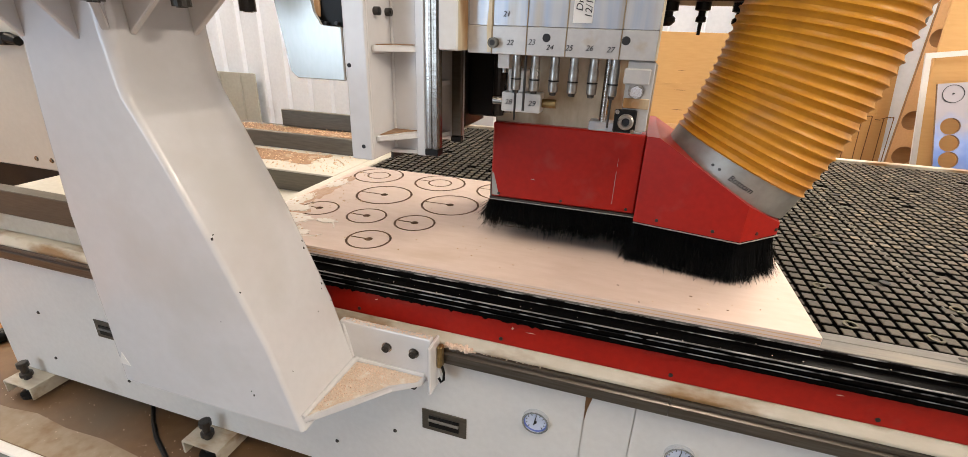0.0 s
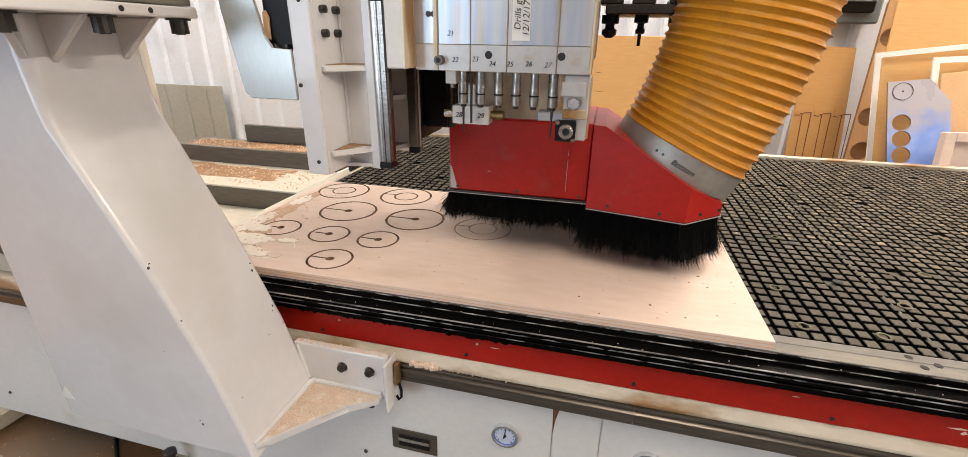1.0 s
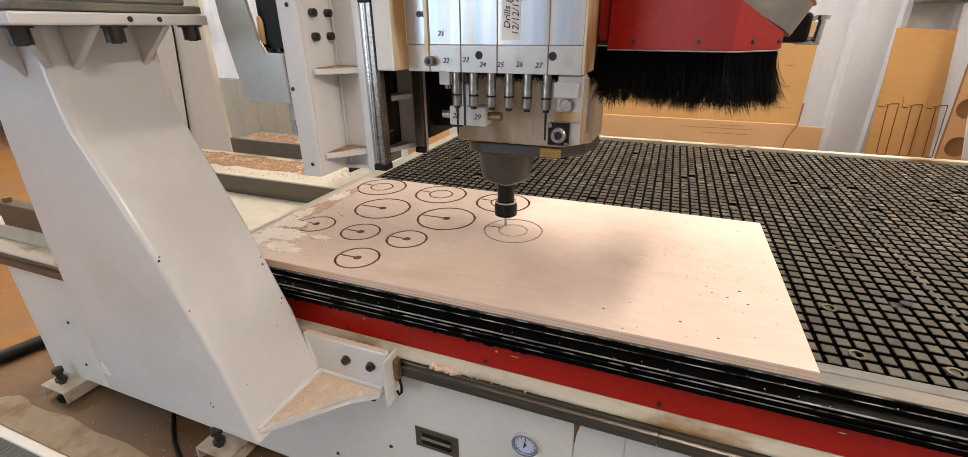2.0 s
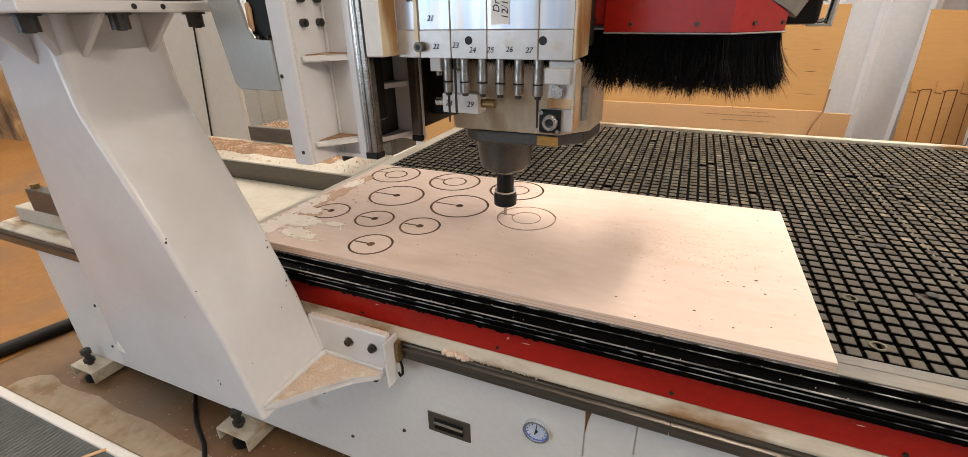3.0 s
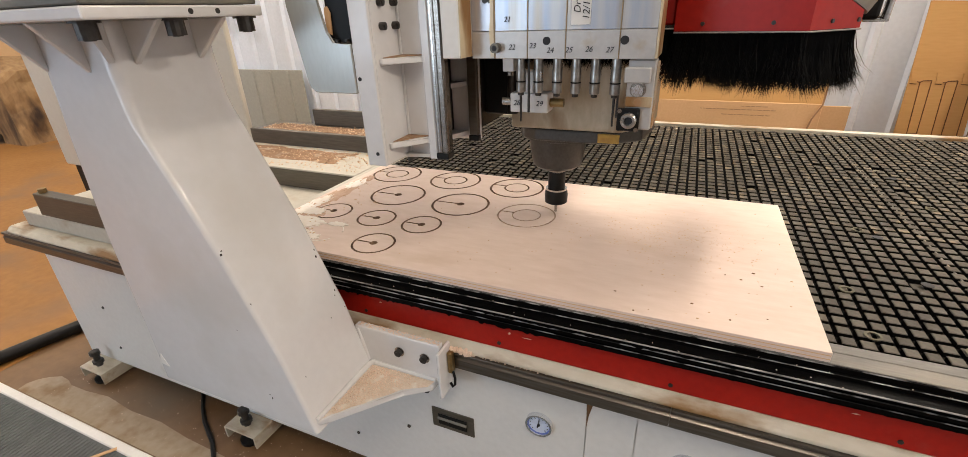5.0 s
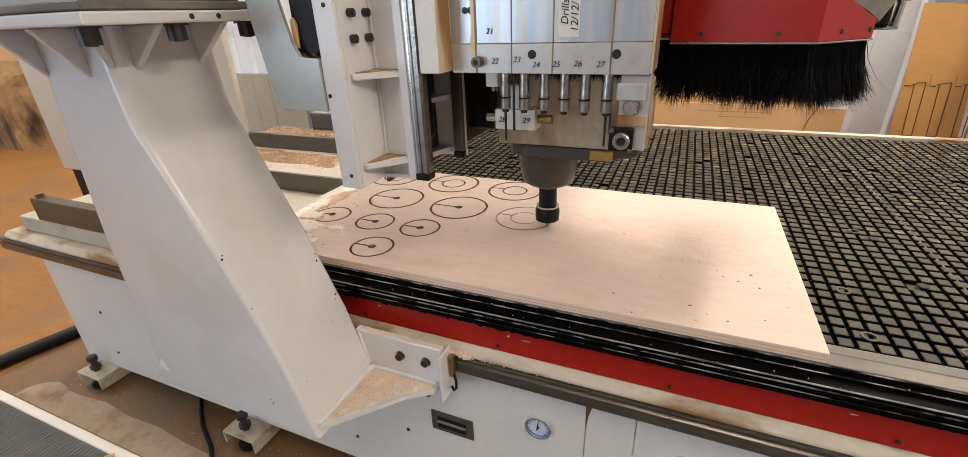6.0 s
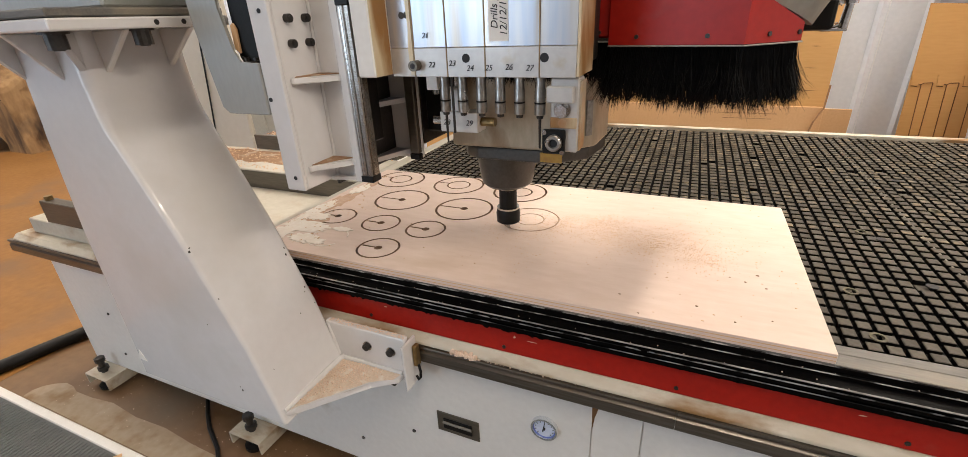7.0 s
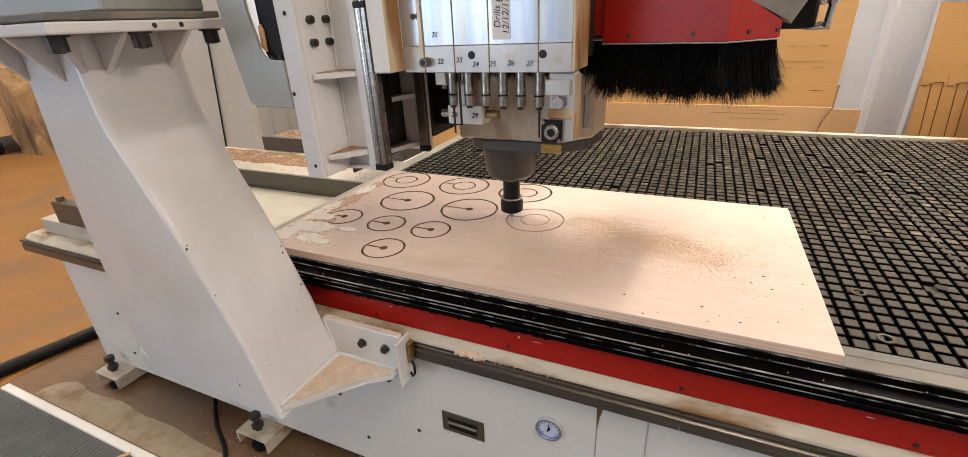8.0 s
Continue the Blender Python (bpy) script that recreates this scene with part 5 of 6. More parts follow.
    zax = d0.normalized()
    ydir = Vector((-0.04, -1.0, 0.0))
    ydir = (ydir - zax * ydir.dot(zax)).normalized()
    xdir = zax.cross(ydir)
    m = Matrix((xdir, zax, ydir)).transposed().to_4x4()
    text_part("note", "Bottom", 0.0165, Matrix.Translation(path(0.036) + ydir * 0.1435) @ m, M_INK, band, 0.0003, 0.2)
    for k in (0.34, 0.46):
        d = (xdir * -k + ydir).normalized()
        c = path(0.038)
        part("rivet", cyl(B(), c + d * 0.142, c + d * 0.1445, 0.0028, seg=10), M_DARK, band)
    # lifting rod with its cross bar
    part("cross_bar", box(B(), 0.128, 0.226, -0.205, -0.165, 0.190, 0.207, 0.002), M_BLOCK, th, "silver lifting bar")
    part("lifting_rod", cyl(B(), (0.152, -0.190, 0.207), (0.152, -0.190, 0.36), 0.007, seg=18), M_STEEL, th, "chrome lifting rod", True)
    part("end_trim", box(B(), -0.0785, -0.0772, -0.1365, 0.150, 0.011, 0.066), M_ALU, th)
    # toggle latch behind the outer end
    p = part("latch", box(B(), 0.530, 0.604, 0.13, 0.25, 0.002, 0.060, 0.008, 2), M_RUBBER, th, "black latch body with steel loop")
    part("latch_plate", box(B(), 0.600, 0.646, 0.225, 0.275, -0.004, 0.001, 0.001), M_STEEL, p, "bright steel foot plate")
    arc = [(0.622 + 0.017 * math.cos(radians(a)), 0.235, 0.028 + 0.022 * math.sin(radians(a))) for a in range(60, 301, 20)]
    part("latch_loop", tube(B(), arc, 0.005, 10), M_STEEL, p, "bright steel loop", True)
    part("latch_post", cyl(B(), (0.640, 0.24, 0.0012), (0.643, 0.24, 0.046), 0.009, 0.008, 16), M_STEEL, p, "bright steel post", True)
    part("latch_head", cyl(B(), (0.643, 0.24, 0.0462), (0.643, 0.24, 0.055), 0.014, seg=16), M_STEEL, p)
    return th


HOOD = hood()


# ---- boards and cardboard along the wall ----
def leaning(name, label, category, material, w, h, thick, m, group=""):
    ob = part(name, box(B(), 0, w, 0, thick, 0, h, 0.002), material)
    ob.matrix_world = m
    return tagged(ob, label, category, group)


def holed_board(name, label, material, outline, holes, thick):
    """A standing board with real round holes; outline and holes (x, z, radius) lie in its face."""
    bm = B()
    loops = [[(x, z) for x, z in outline]] + [[(cx + r * math.cos(6.28318 * k / 28), cz + r * math.sin(6.28318 * k / 28)) for k in range(28)] for cx, cz, r in holes]
    for y in (0.0, thick):
        edges = []
        for lp in loops:
            vs = [bm.verts.new((x, y, z)) for x, z in lp]
            edges += [bm.edges.new((vs[k], vs[(k + 1) % len(vs)])) for k in range(len(vs))]
        bmesh.ops.triangle_fill(bm, use_beauty=True, use_dissolve=False, edges=edges)
    ob = tagged(part(name, bm, material), label, "board")
    for lp in loops:
        bm = B()
        lo, hi = [bm.verts.new((x, 0.0, z)) for x, z in lp], [bm.verts.new((x, thick, z)) for x, z in lp]
        for k in range(len(lp)):
            j = (k + 1) % len(lp)
            bm.faces.new((lo[k], lo[j], hi[j], hi[k]))
        part("cut_edge", bm, M_RIM, ob, "raw cut edge")
    return ob


def wall_stock():
    big = leaning("cardboard_sheet", "large flat tan cardboard sheet leaning by the wall", "cardboard", M_CARD, 2.6, 1.24, 0.006, pose(-2.155, 2.47, 0.0, -1, 0, 0))
    bm = B()
    for z, x0, x1 in ((1.02, 2.327, 2.362), (1.018, 2.47, 2.52), (0.905, 2.32, 2.386), (0.905, 2.454, 2.529), (0.785, 2.32, 2.37), (0.785, 2.451, 2.544), (0.905, 2.05, 2.12), (0.785, 2.05, 2.13), (1.02, 1.75, 1.80), (0.905, 1.75, 1.82), (1.02, 2.05, 2.10)):
        part("slit", prism(B(), [(x0, z), ((x0 + x1) / 2, z - 0.0025), (x1, z - 0.001), ((x0 + x1) / 2, z + 0.0012)], -0.0012, 0.0002), M_CREASE, big, "short cut slit")
    part("fold", prism(B(), [(0.02, 0.942), (2.58, 0.939), (2.58, 0.944), (0.02, 0.948)], -0.0016, 0.0002), M_CARD, big, "pressed fold line")
    s1 = leaning("fibreboard_strip", "long pale fibreboard strip with handwriting", "board", M_MDF, 2.1, 0.70, 0.012, pose(-1.66, 2.44, 0.0, -0.5, 0, 0))
    bm = B()
    rnd = random.Random(3)
    for z, x0, x1 in ((0.675, 1.70, 1.82), (0.655, 1.48, 1.86), (0.625, 1.60, 1.86)):
        x = x0
        while x < x1:
            w = 0.008 + rnd.random() * 0.03
            box(bm, x, x + w, -0.0012, -0.0002, z - 0.002, z + 0.002)
            x += w + 0.006
    tagged(part("handwriting", bm, M_WOOD, s1), kind="stuff")
    leaning("fibreboard_offcut", "short pale fibreboard offcut standing by the wall", "board", M_MDF, 0.17, 0.69, 0.012, pose(0.405, 2.455, 0.0, -0.5, 0, 0))
    ob = part("wall_cable", tube(B(), [(0.36, 2.43, 0.0), (0.375, 2.43, 0.5), (0.40, 2.43, 0.62), (0.435, 2.43, 0.70), (0.44, 2.44, 0.82)], 0.005, 8), M_WOOD)
    tagged(ob, "thin brown cable hanging before the boards", "cable")
    # scored cardboard
    bm = prism(B(), [(0.026, 0), (0.37, 0), (0.325, 0.60), (0.262, 1.192), (-0.013, 1.206), (0.0, 0.83)], 0, 0.008)
    c = tagged(part("scored_cardboard", bm, M_CARD), "tan cardboard panel with routed finger grooves", "cardboard")
    c.matrix_world = pose(0.905, 2.80, 0.0, -2.2, 0, 0)
    bm = B()
    for k in range(3):
        x = 0.115 * k
        run = [(x + 0.055, 0.779), (x + 0.066, 0.787), (x + 0.106, 0.790), (x + 0.119, 0.487), (x + 0.073, 0.483), (x + 0.055, 0.779)]
        for a, b in zip(run, run[1:]):
            cyl(bm, (a[0], -0.0008, a[1]), (b[0], -0.0008, b[1]), 0.0026, seg=6)
        tab = [(x + 0.011, 0.775), (x + 0.037, 0.772), (x + 0.040, 0.785), (x + 0.030, 0.788), (x + 0.028, 0.832), (x + 0.003, 0.832)]
        part("tab", prism(B(), tab, -0.006, -0.0002), M_CARD, c)
        cyl(bm, (x + 0.009, -0.0008, 0.771), (x + 0.040, -0.0008, 0.769), 0.0022, seg=6)
        cyl(bm, (x + 0.041, -0.0008, 0.782), (x + 0.055, -0.0008, 0.779), 0.0022, seg=6)
    part("groove", bm, M_CREASE, c)
    # brown board with round holes
    ob = holed_board("holed_board", "narrow tan board with large round cut-outs", M_MDF, [(0, 0), (0.15, 0), (0.13, 1.5), (0.0, 1.5)], [(0.075, 0.59, 0.056), (0.065, 0.80, 0.056), (0.055, 1.255, 0.05)], 0.012)
    ob.matrix_world = pose(1.20, 2.62, 0.0, -3, 0, 0)
    leaning("brown_board", "dark brown board standing behind the holed one", "board", M_WOOD, 0.16, 1.44, 0.010, pose(1.20, 2.636, 0.0, -3, 0, 0))
    bm = prism(B(), [(0.12, 0), (1.3, 0), (1.3, 2.0), (0, 2.0), (0, 1.0)], 0, 0.012)
    ob = tagged(part("plywood_board", bm, M_CARD), "tall tan plywood board leaning at the wall", "board")
    ob.matrix_world = pose(1.008, 1.95, 0.0, -9, 0, 0)
    # white frames
    for x, y, lean, tilt_, w in ((1.10, 1.90, -9, -7.6, 0.024), (1.235, 1.73, -14, -4.1, 0.027)):
        bm = B()
        box(bm, 0, w, 0, 0.010, 0, 1.20)
        box(bm, w + 0.0005, 0.48, 0, 0.010, 1.2 - w, 1.20)
        box(bm, 0.48 - w, 0.48, 0, 0.010, 0, 1.1995 - w)
        ob = tagged(part("white_frame", bm, M_WHITE), "white painted wooden frame leaning at the wall", "frame")
        ob.matrix_world = pose(x, y, 0.0, lean, tilt_, 0)
    ob = holed_board("film_board", "board with blue to lilac-grey film and round cut-outs", M_BLUE, [(0, 0), (0.243, 0), (0.243, 1.0), (0.163, 1.11), (0, 1.11)], [(0.055, 0.918, 0.0375), (0.055, 0.842, 0.0375), (0.055, 0.766, 0.0375)], 0.012)
    ob.matrix_world = pose(1.10, 1.60, 0.0, -17.5, -7.6, 0)
    bm = B()
    ring_cutter(bm, 0.0, 0.0, 0.0385, 0.0405, -0.001, 0.001, 32)
    ring = part("scribed_ring", bm, M_INK, ob)
    ring.matrix_basis = pose(0.058, -0.001, 1.062, 90, 0, 0)
    part("centre_mark", cyl(B(), (0.058, -0.002, 1.062), (0.058, -0.0005, 1.062), 0.004, seg=12), M_INK, ob)
    leaning("fibreboard_sheet", "pale fibreboard sheet leaning at the wall", "board", M_MDF, 0.6, 1.13, 0.012, pose(1.335, 1.71, 0.0, -12, -9, 0))
    th = thing("wooden_tray", "pale wooden tray standing on edge", "tray", at=pose(1.15, 1.60, 0.0, -6, -2, 0))
    part("bottom", box(B(), 0.042, 0.5, 0.028, 0.040, 0.0, 0.832), M_PLY, th)
    part("rim", box(B(), 0.0, 0.0415, 0.0, 0.040, 0.0, 0.872, 0.002), M_PLY, th)
    part("rim", box(B(), 0.042, 0.5, 0.0, 0.040, 0.8325, 0.872, 0.002), M_PLY, th)
    # electrical box on the wall
    th = thing("switch_box", "grey electrical switch box on the wall", "switch box", at=pose(1.10, 2.90, 1.33))
    part("case", box(B(), -0.14, 0.14, -0.06, 0.058, 0.0, 0.35, 0.01), mat("switch_grey", (0.22, 0.26, 0.28), 0.45), th)
    part("lever", box(B(), -0.09, 0.09, -0.09, -0.0605, 0.06, 0.13, 0.008), M_RUBBER, th)


wall_stock()


# ---- left side of the hall ----
def left_side():
    th = thing("guard_panel", "large beige sheet-metal guard panel with a cable", "panel")
    part("body", box(B(), -4.6, -2.55, 1.2, 1.235, 0.27, 2.1, 0.008), M_CAB, th)
    part("plinth", box(B(), -4.5, -2.65, 1.205, 1.23, 0.0, 0.269), M_RUBBER, th)
    for x in (-4.0, -3.86):
        part("screw", hex_bolt(B(), (x, 1.2, 0.34), (0, -1, 0), 0.012, 0.008), M_STEEL, th)
    part("cable", tube(B(), [(-2.70, 1.192, 2.0), (-2.76, 1.192, 1.2), (-2.80, 1.191, 0.9), (-2.86, 1.192, 0.5)], 0.0045, 8), M_RUBBER, th)
    clamp = part("cable_clamp", box(B(), -4.02, -3.83, 1.14, 1.199, 1.035, 1.105, 0.008), M_RUBBER, th, "black cable clamp")
    part("plug", cyl(B(), (-3.829, 1.17, 1.075), (-3.75, 1.17, 1.060), 0.032, 0.026, 14), M_RUBBER, clamp)
    th = thing("shop_cart", "brown wooden workshop cart on black castors", "cart", at=pose(-7.6, 2.2, 0))
    part("box", prism(B(), [(-1.4, 0.2), (-0.30, 0.2), (-0.12, 0.30), (-0.12, 1.6), (-1.4, 1.6)], -0.4, 0.35, "y", 0.02), M_SHEET, th, "pale board side")
    part("end_board", box(B(), -0.119, -0.09, -0.38, 0.36, 0.22, 1.55, 0.006), M_MDF, th)
    bm = prism(B(), [(0.0, 0.0), (0.46, 0.0), (0.40, 0.45), (0.34, 0.8), (0.10, 0.95), (0.02, 0.6)], -0.18, 0.30, "y")
    bmesh.ops.subdivide_edges(bm, edges=bm.edges[:], cuts=5, use_grid_fill=True)
    for v in bm.verts:
        v.co += 0.045 * noise.noise_vector(v.co * 5) * min(v.co.z * 8, 1)
    part("sack", bm, M_SACK, th, "dirty brown crumpled packing")
    for x in (-1.2, -0.25):
        for y in (-0.3, 0.3):
            part("castor", cyl(B(), (x, y - 0.03, 0.1), (x, y + 0.03, 0.1), 0.1, seg=20), M_RUBBER, th)
    rnd = random.Random(8)
    for k in range(7):
        ob = part("plank", box(B(), -0.05, 0.05, 0, 0.03, 0, 1.0 + 0.6 * rnd.random(), 0.003), M_WOOD if k % 3 else M_CREASE)
        ob.matrix_world = pose(-6.75 + 0.13 * k, 2.60 - 0.03 * k, 0.0, -6, rnd.uniform(-6, 6), rnd.uniform(-15, 15))
        tagged(ob, "rough brown plank leaning at the hall wall", "plank", "planks by the wall")
    # grey ribbed sheet added against the wall as its darker, shaded lower band
    grey = mat("grey_sheet", (0.40, 0.41, 0.375), 0.4, 0, (0.34, 0.35, 0.32), 40, 3, bump=0.06)
    th = thing("wall_shade_sheet", "grey ribbed sheet added for the wall's shaded lower part", "metal sheet")
    part("sheet", box(B(), -7.0, -3.72, 2.905, 2.925, 0.0, 0.775, 0.003), grey, th)
    for k in range(14):
        part("rib", box(B(), -6.9 + 0.23 * k, -6.87 + 0.23 * k, 2.893, 2.9045, 0.01, 0.765, 0.003), grey, th)
    # floor mat with white border
    th = thing("floor_mat", "grey ribbed rubber mat with white border", "mat")
    part("pad", box(B(), -2.55, 1.6, -1.0, -0.228, 0.0, 0.010), M_MAT, th)
    part("border", box(B(), -2.575, 1.6, -0.227, -0.198, 0.0, 0.014, 0.003), M_WHITE, th)
    bm = B()
    for k in range(150):
        x = -2.54 + k * 0.016
        box(bm, x, x + 0.006, -0.62, -0.235, 0.0102, 0.0125)
    tagged(part("rib", bm, M_MAT, th), kind="stuff")
    ob = part("wood_sliver", box(B(), -0.04, 0.04, -0.006, 0.006, 0.0, 0.004, 0.001), M_MDF)
    ob.matrix_world = pose(-1.787, -0.255, 0.0126, 0, 0, 53)
    tagged(ob, "pale wood sliver lying on the mat", "wood sliver")
    # black suction hose along the floor
    pts = [(-2.76, -0.62, 0.028), (-2.715, -0.34, 0.028), (-2.674, -0.182, 0.028), (-2.645, -0.07, 0.028), (-2.598, 0.104, 0.028), (-2.52, 0.36, 0.028), (-2.40, 0.70, 0.028)]
    fine, rad = [], []
    P = [Vector(p) for p in pts]
    for i in range(len(P) - 1):
        for k in range(24):
            fine.append(P[i].lerp(P[i + 1], k / 24))
            rad.append(0.0265 + 0.0008 * (k % 2))
    ob = part("floor_hose", tube(B(), fine, rad, 18), M_RUBBER, None, "", True)
    tagged(ob, "black ribbed hose lying on the floor", "hose")
    ob = part("floor_cable", tube(B(), [(-1.80, 0.14, 0.10), (-1.73, 0.06, 0.02), (-1.66, 0.0, 0.008), (-1.60, -0.04, 0.008), (-1.50, -0.09, 0.008), (-1.44, -0.135, 0.008), (-1.40, -0.19, 0.012)], 0.007, 8), M_RUBBER, None, "", True)
    tagged(ob, "thin black cable lying on the floor", "cable")
    # swept patch of bare concrete
    bm = prism(B(), [(-2.42, -0.19), (-2.425, -0.16), (-2.41, -0.13), (-2.38, -0.105), (-2.34, -0.085), (-2.29, -0.088), (-2.25, -0.10), (-2.16, -0.098), (-2.05, -0.085), (-1.9, -0.098), (-1.75, -0.092), (-1.6, -0.105), (-1.4, -0.11), (-1.2, -0.14), (-1.2, -0.19)], 0.0, 0.0012, "z")
    tagged(part("dust_patch", bm, mat("pale_dust", (0.38, 0.31, 0.235), 0.9, 0, (0.30, 0.225, 0.15), 40, 7, bump=0.3, dirt=(0.24, 0.155, 0.085), dirt_scale=9, dirt_level=0.58)), "pale swept patch of dust on the floor", "dust", kind="stuff")


left_side()


# ---- chips ----
SPECKS = [(-0.328, 0.061), (-0.289, 0.01), (-0.196, 0.066), (-0.137, 0.037), (-0.08, 0.06), (-0.138, 0.192), (-0.112, 0.182), (-0.078, 0.168), (-0.088, 0.215)]


def chips():
    rnd = random.Random(11)
    bm = B()
    for _ in range(620):
        x, y = rnd.gauss(-0.25, 0.10), rnd.gauss(0.325, 0.065)
        if not (-0.9 < x < -0.02 and 0.02 < y < 0.6):
            continue
        s_ = 0.0006 + 0.0014 * rnd.random() ** 1.6
        bmesh.ops.create_cube(bm, size=s_, matrix=Matrix.Translation((x, y, BZ + s_ * 0.15)) @ Euler((rnd.random() * 0.3, rnd.random() * 0.3, rnd.random() * 6)).to_matrix().to_4x4() @ Matrix.Diagonal((1.8, 1, 0.35, 1)))
    for _ in range(150):
        x, y = rnd.uniform(-1.2, -0.02), rnd.uniform(0.02, 0.58)
        s_ = 0.0009 + 0.0014 * rnd.random()
        bmesh.ops.create_cube(bm, size=s_, matrix=Matrix.Translation((x, y, BZ + s_ * 0.15)) @ Matrix.Diagonal((1.8, 1, 0.35, 1)))
    dots = B()
    for x, y in SPECKS:
        r = 0.0008 + 0.0011 * rnd.random()
        prism(dots, [(x + r * (1.2 + rnd.random()) * math.cos(a), y + r * math.sin(a)) for a in (0, 1.1, 2.2, 3.3, 4.5, 5.4)], BZ, BZ + 0.0009, "z")
    tagged(part("wood_chips", dots, M_CREASE), "few dark brown splinters on the plywood", "wood chips", kind="stuff")
    tagged(part("wood_chips", bm, M_CRUMB), "scattered wood chips on the plywood", "wood chips", kind="stuff")
    bm = B()
    for _ in range(60):
        x, z = -0.632 + rnd.gauss(0, 0.016), 0.5755 + rnd.random() * 0.007
        bmesh.ops.create_icosphere(bm, subdivisions=1, radius=0.003 + 0.004 * rnd.random(), matrix=Matrix.Translation((x, -0.0135 + rnd.gauss(0, 0.0028), z)))
    tagged(part("shavings_pile", bm, M_CHIP), "small heap of wood shavings on the rail", "shavings", kind="stuff")
    bm = B()
    for _ in range(110):
        x, s_ = rnd.uniform(-1.2, 1.2), 0.0005 + 0.0011 * rnd.random()
        y, z = rnd.choice(((-0.011, 0.7062), (-0.016, 0.7045), (-0.003, 0.7172), (0.0, 0.5842), (-0.005, 0.5835)))
        bmesh.ops.create_cube(bm, size=s_, matrix=Matrix.Translation((x, y, z)) @ Euler((rnd.random(), rnd.random(), 1)).to_matrix().to_4x4())
    for _ in range(160):
        x = -0.62 + abs(rnd.gauss(0, 0.12))
        s_ = 0.001 + 0.002 * rnd.random()
        bmesh.ops.create_cube(bm, size=s_, matrix=Matrix.Translation((x, -0.013 + rnd.random() * 0.012, 0.5744 + s_ * 0.4)))
    for _ in range(240):
        x, y = rnd.uniform(-2.3, -0.9), rnd.uniform(-0.17, 0.05)
        s_ = 0.0008 + 0.0020 * rnd.random() ** 2
        bmesh.ops.create_cube(bm, size=s_, matrix=Matrix.Translation((x, y, s_ * 0.3)) @ Euler((0.5, 0.3, rnd.random() * 6)).to_matrix().to_4x4())
    tagged(part("wood_chips", bm, M_CHIP), "wood chips scattered along rail and floor", "wood chips", kind="stuff")


chips()
THROWN = []


def thrown_chips():
    """Clumps of crumbs that the cutter throws out of its groove, with the second at which each one leaves."""
    rnd = random.Random(31)
    meshes = []
    for spread in (0.022, 0.022, 0.026, 0.034, 0.034, 0.040):
        bm = B()
        for _ in range(60):
            s_ = 0.0005 + 0.0010 * rnd.random() ** 1.5
            m = Matrix.Translation((rnd.gauss(0, spread), rnd.gauss(0, spread * 0.75), s_ * 0.2)) @ Euler((rnd.random() * 0.4, rnd.random() * 0.4, rnd.random() * 6)).to_matrix().to_4x4() @ Matrix.Diagonal((1.8, 1, 0.4, 1))
            bmesh.ops.create_cube(bm, size=s_, matrix=m)
        me = bpy.data.meshes.new("wood_crumbs")
        bm.to_mesh(me)
        bm.free()
        me.materials.append(M_CRUMB)
        meshes.append(me)
    for k in range(210):
        late = k % 5 > 2
        ob = tagged(new("wood_crumbs", meshes[3 + k % 3 if late else k % 3]), "fresh brown wood crumbs thrown onto the plywood", "wood chips", "thrown wood crumbs", "stuff")
        u = rnd.random()
        if late:
            x, y, t = rnd.gauss(-0.46, 0.11), rnd.gauss(0.22, 0.065), 6.9 + 0.9 * rnd.random()
        else:
            x, y, t = -0.50 + 0.34 * u + rnd.gauss(0, 0.02), 0.375 - 0.115 * u + rnd.gauss(0, 0.030), 5.9 + 1.9 * rnd.random()
        THROWN.append((ob, t, min(max(x, -0.72), -0.10), min(max(y, 0.09), 0.5), rnd.uniform(0, 80)))


thrown_chips()
cells()

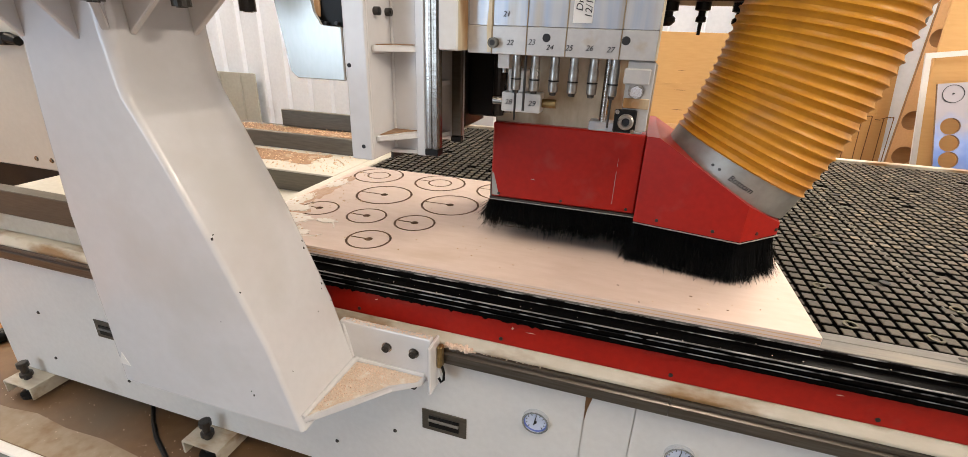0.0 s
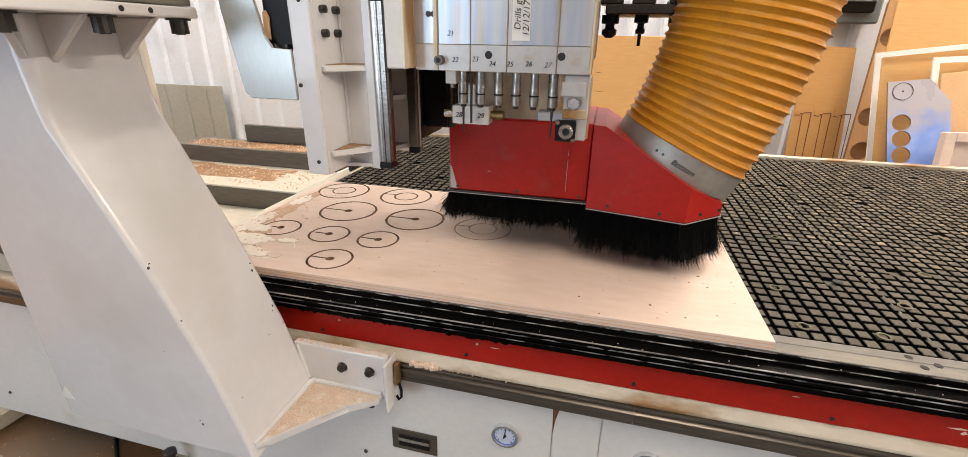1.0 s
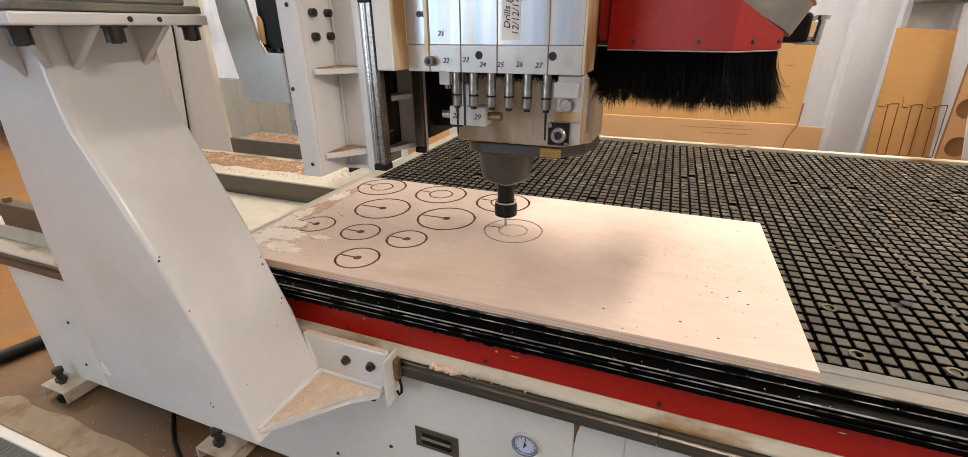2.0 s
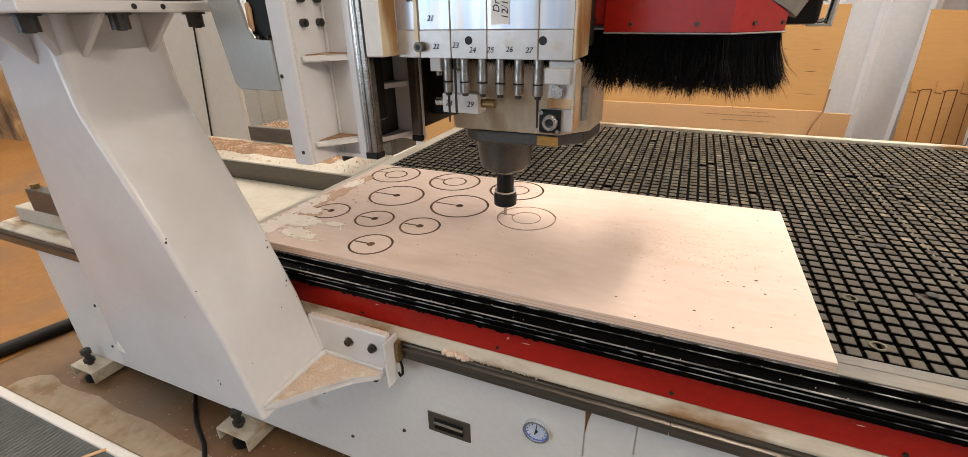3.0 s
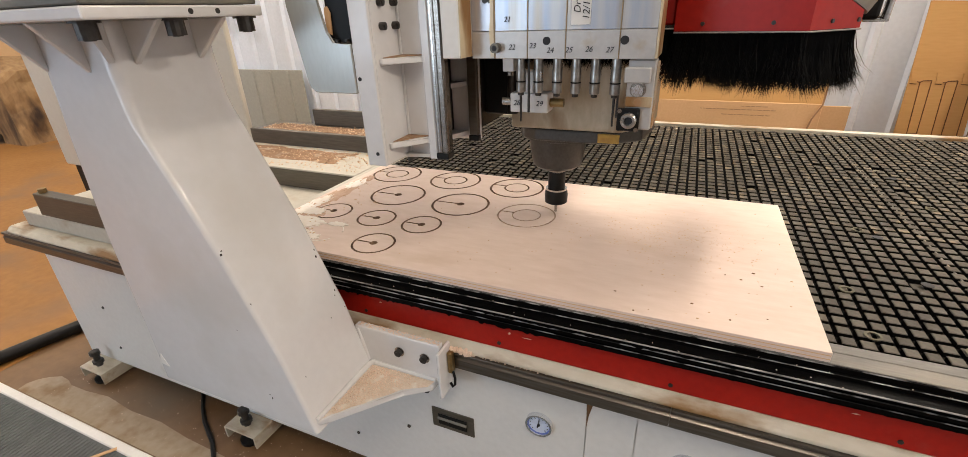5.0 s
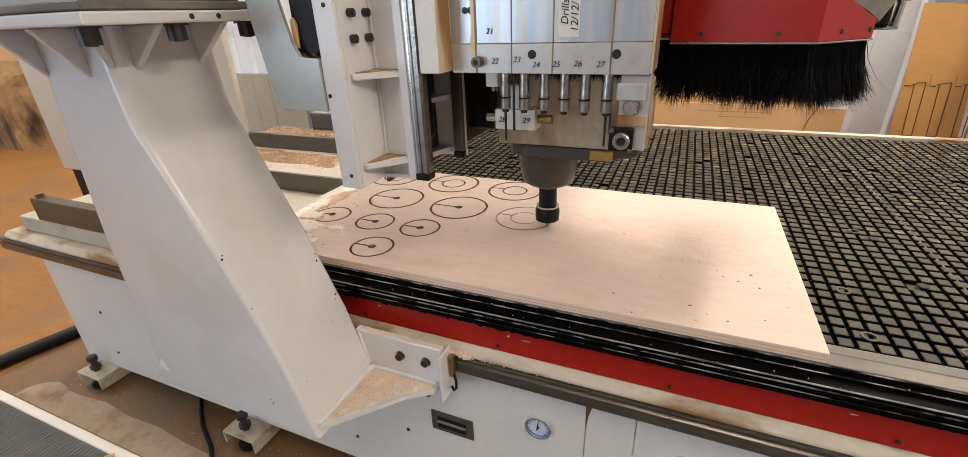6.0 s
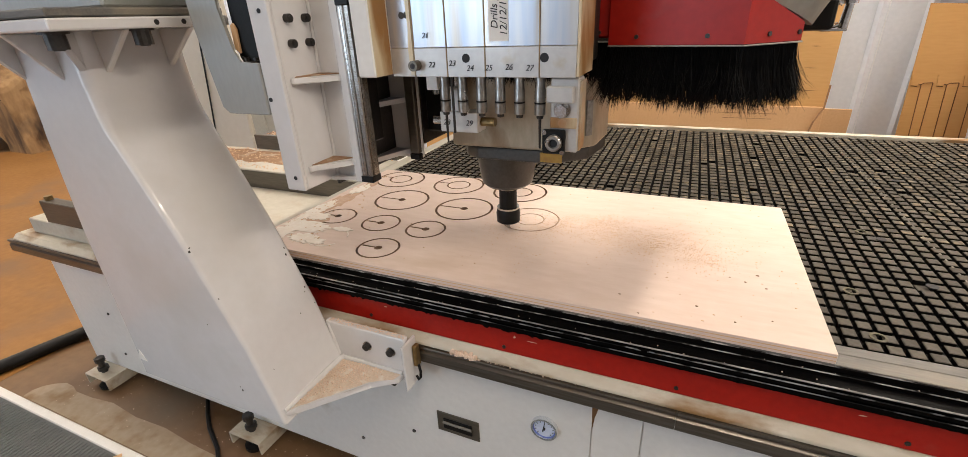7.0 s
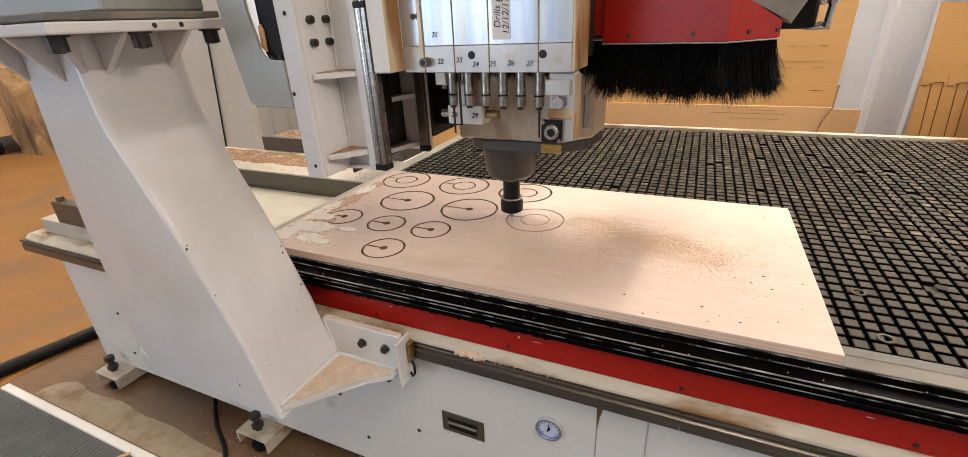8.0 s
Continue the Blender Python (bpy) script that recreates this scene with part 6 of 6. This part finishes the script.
# tool place at the cut, second by second
TOOL = [
    (0, -0.554, 0.3384, 0.750), (0.5, -0.5561, 0.3623, 0.7496), (1, -0.5745, 0.3825, 0.7493), (1.5, -0.5993, 0.3836, 0.750),
    (2.2, -0.631, 0.362, 0.7495), (3, -0.6528, 0.3465, 0.749), (3.5, -0.6701, 0.3594, 0.7494), (4, -0.6342, 0.4087, 0.7502), (4.5, -0.5744, 0.4174, 0.7492),
    (5, -0.531, 0.394, 0.746), (5.5, -0.515, 0.352, 0.741), (6, -0.5262, 0.3136, 0.7379), (6.5, -0.5707, 0.2752, 0.7375), (7, -0.6292, 0.2783, 0.738),
    (7.5, -0.6682, 0.3245, 0.7394), (8, -0.6575, 0.3434, 0.7387),
]
LIFT = [(0, 0.838), (0.5, 0.838), (0.8, 0.846), (1.0, 0.874), (1.1, 0.910), (1.25, 0.980), (1.5, 1.088), (1.7, 1.167), (1.95, 1.191), (2.2, 1.192), (4.0, 1.192), (4.5, 1.190), (5.5, 1.183), (6, 1.180), (8, 1.181)]


def motions():
    walk(GANTRY, [(t, pose(x, 0, 0)) for t, x, y, z in TOOL])
    walk(HEAD, [(t, pose(x, y, z)) for t, x, y, z in TOOL])
    ts = sorted({t for t, *_ in TOOL} | {t for t, _ in LIFT})
    tt = [r[0] for r in TOOL]
    rows = []
    for t in ts:
        x, y = (float(np.interp(t, tt, [r[k] for r in TOOL])) for k in (1, 2))
        rows.append((t, pose(x, y, float(np.interp(t, [q[0] for q in LIFT], [q[1] for q in LIFT])))))
    walk(HOOD, rows)
    for ob, t, x, y, turn in THROWN:
        cx, cy = (float(np.interp(t, tt, [r[k] for r in TOOL])) for k in (1, 2))
        low, rest = pose(cx, cy, BZ - 0.009, 0, 0, turn), pose(x, y, BZ + 0.0001, 0, 0, turn)
        mid = pose((cx + x) / 2, (cy + y) / 2, BZ + 0.02, 0, 0, turn)
        walk(ob, [(0, low), (t - 0.1, low), (t, mid), (min(t + 0.1, 7.97), rest), (8, rest)])


motions()
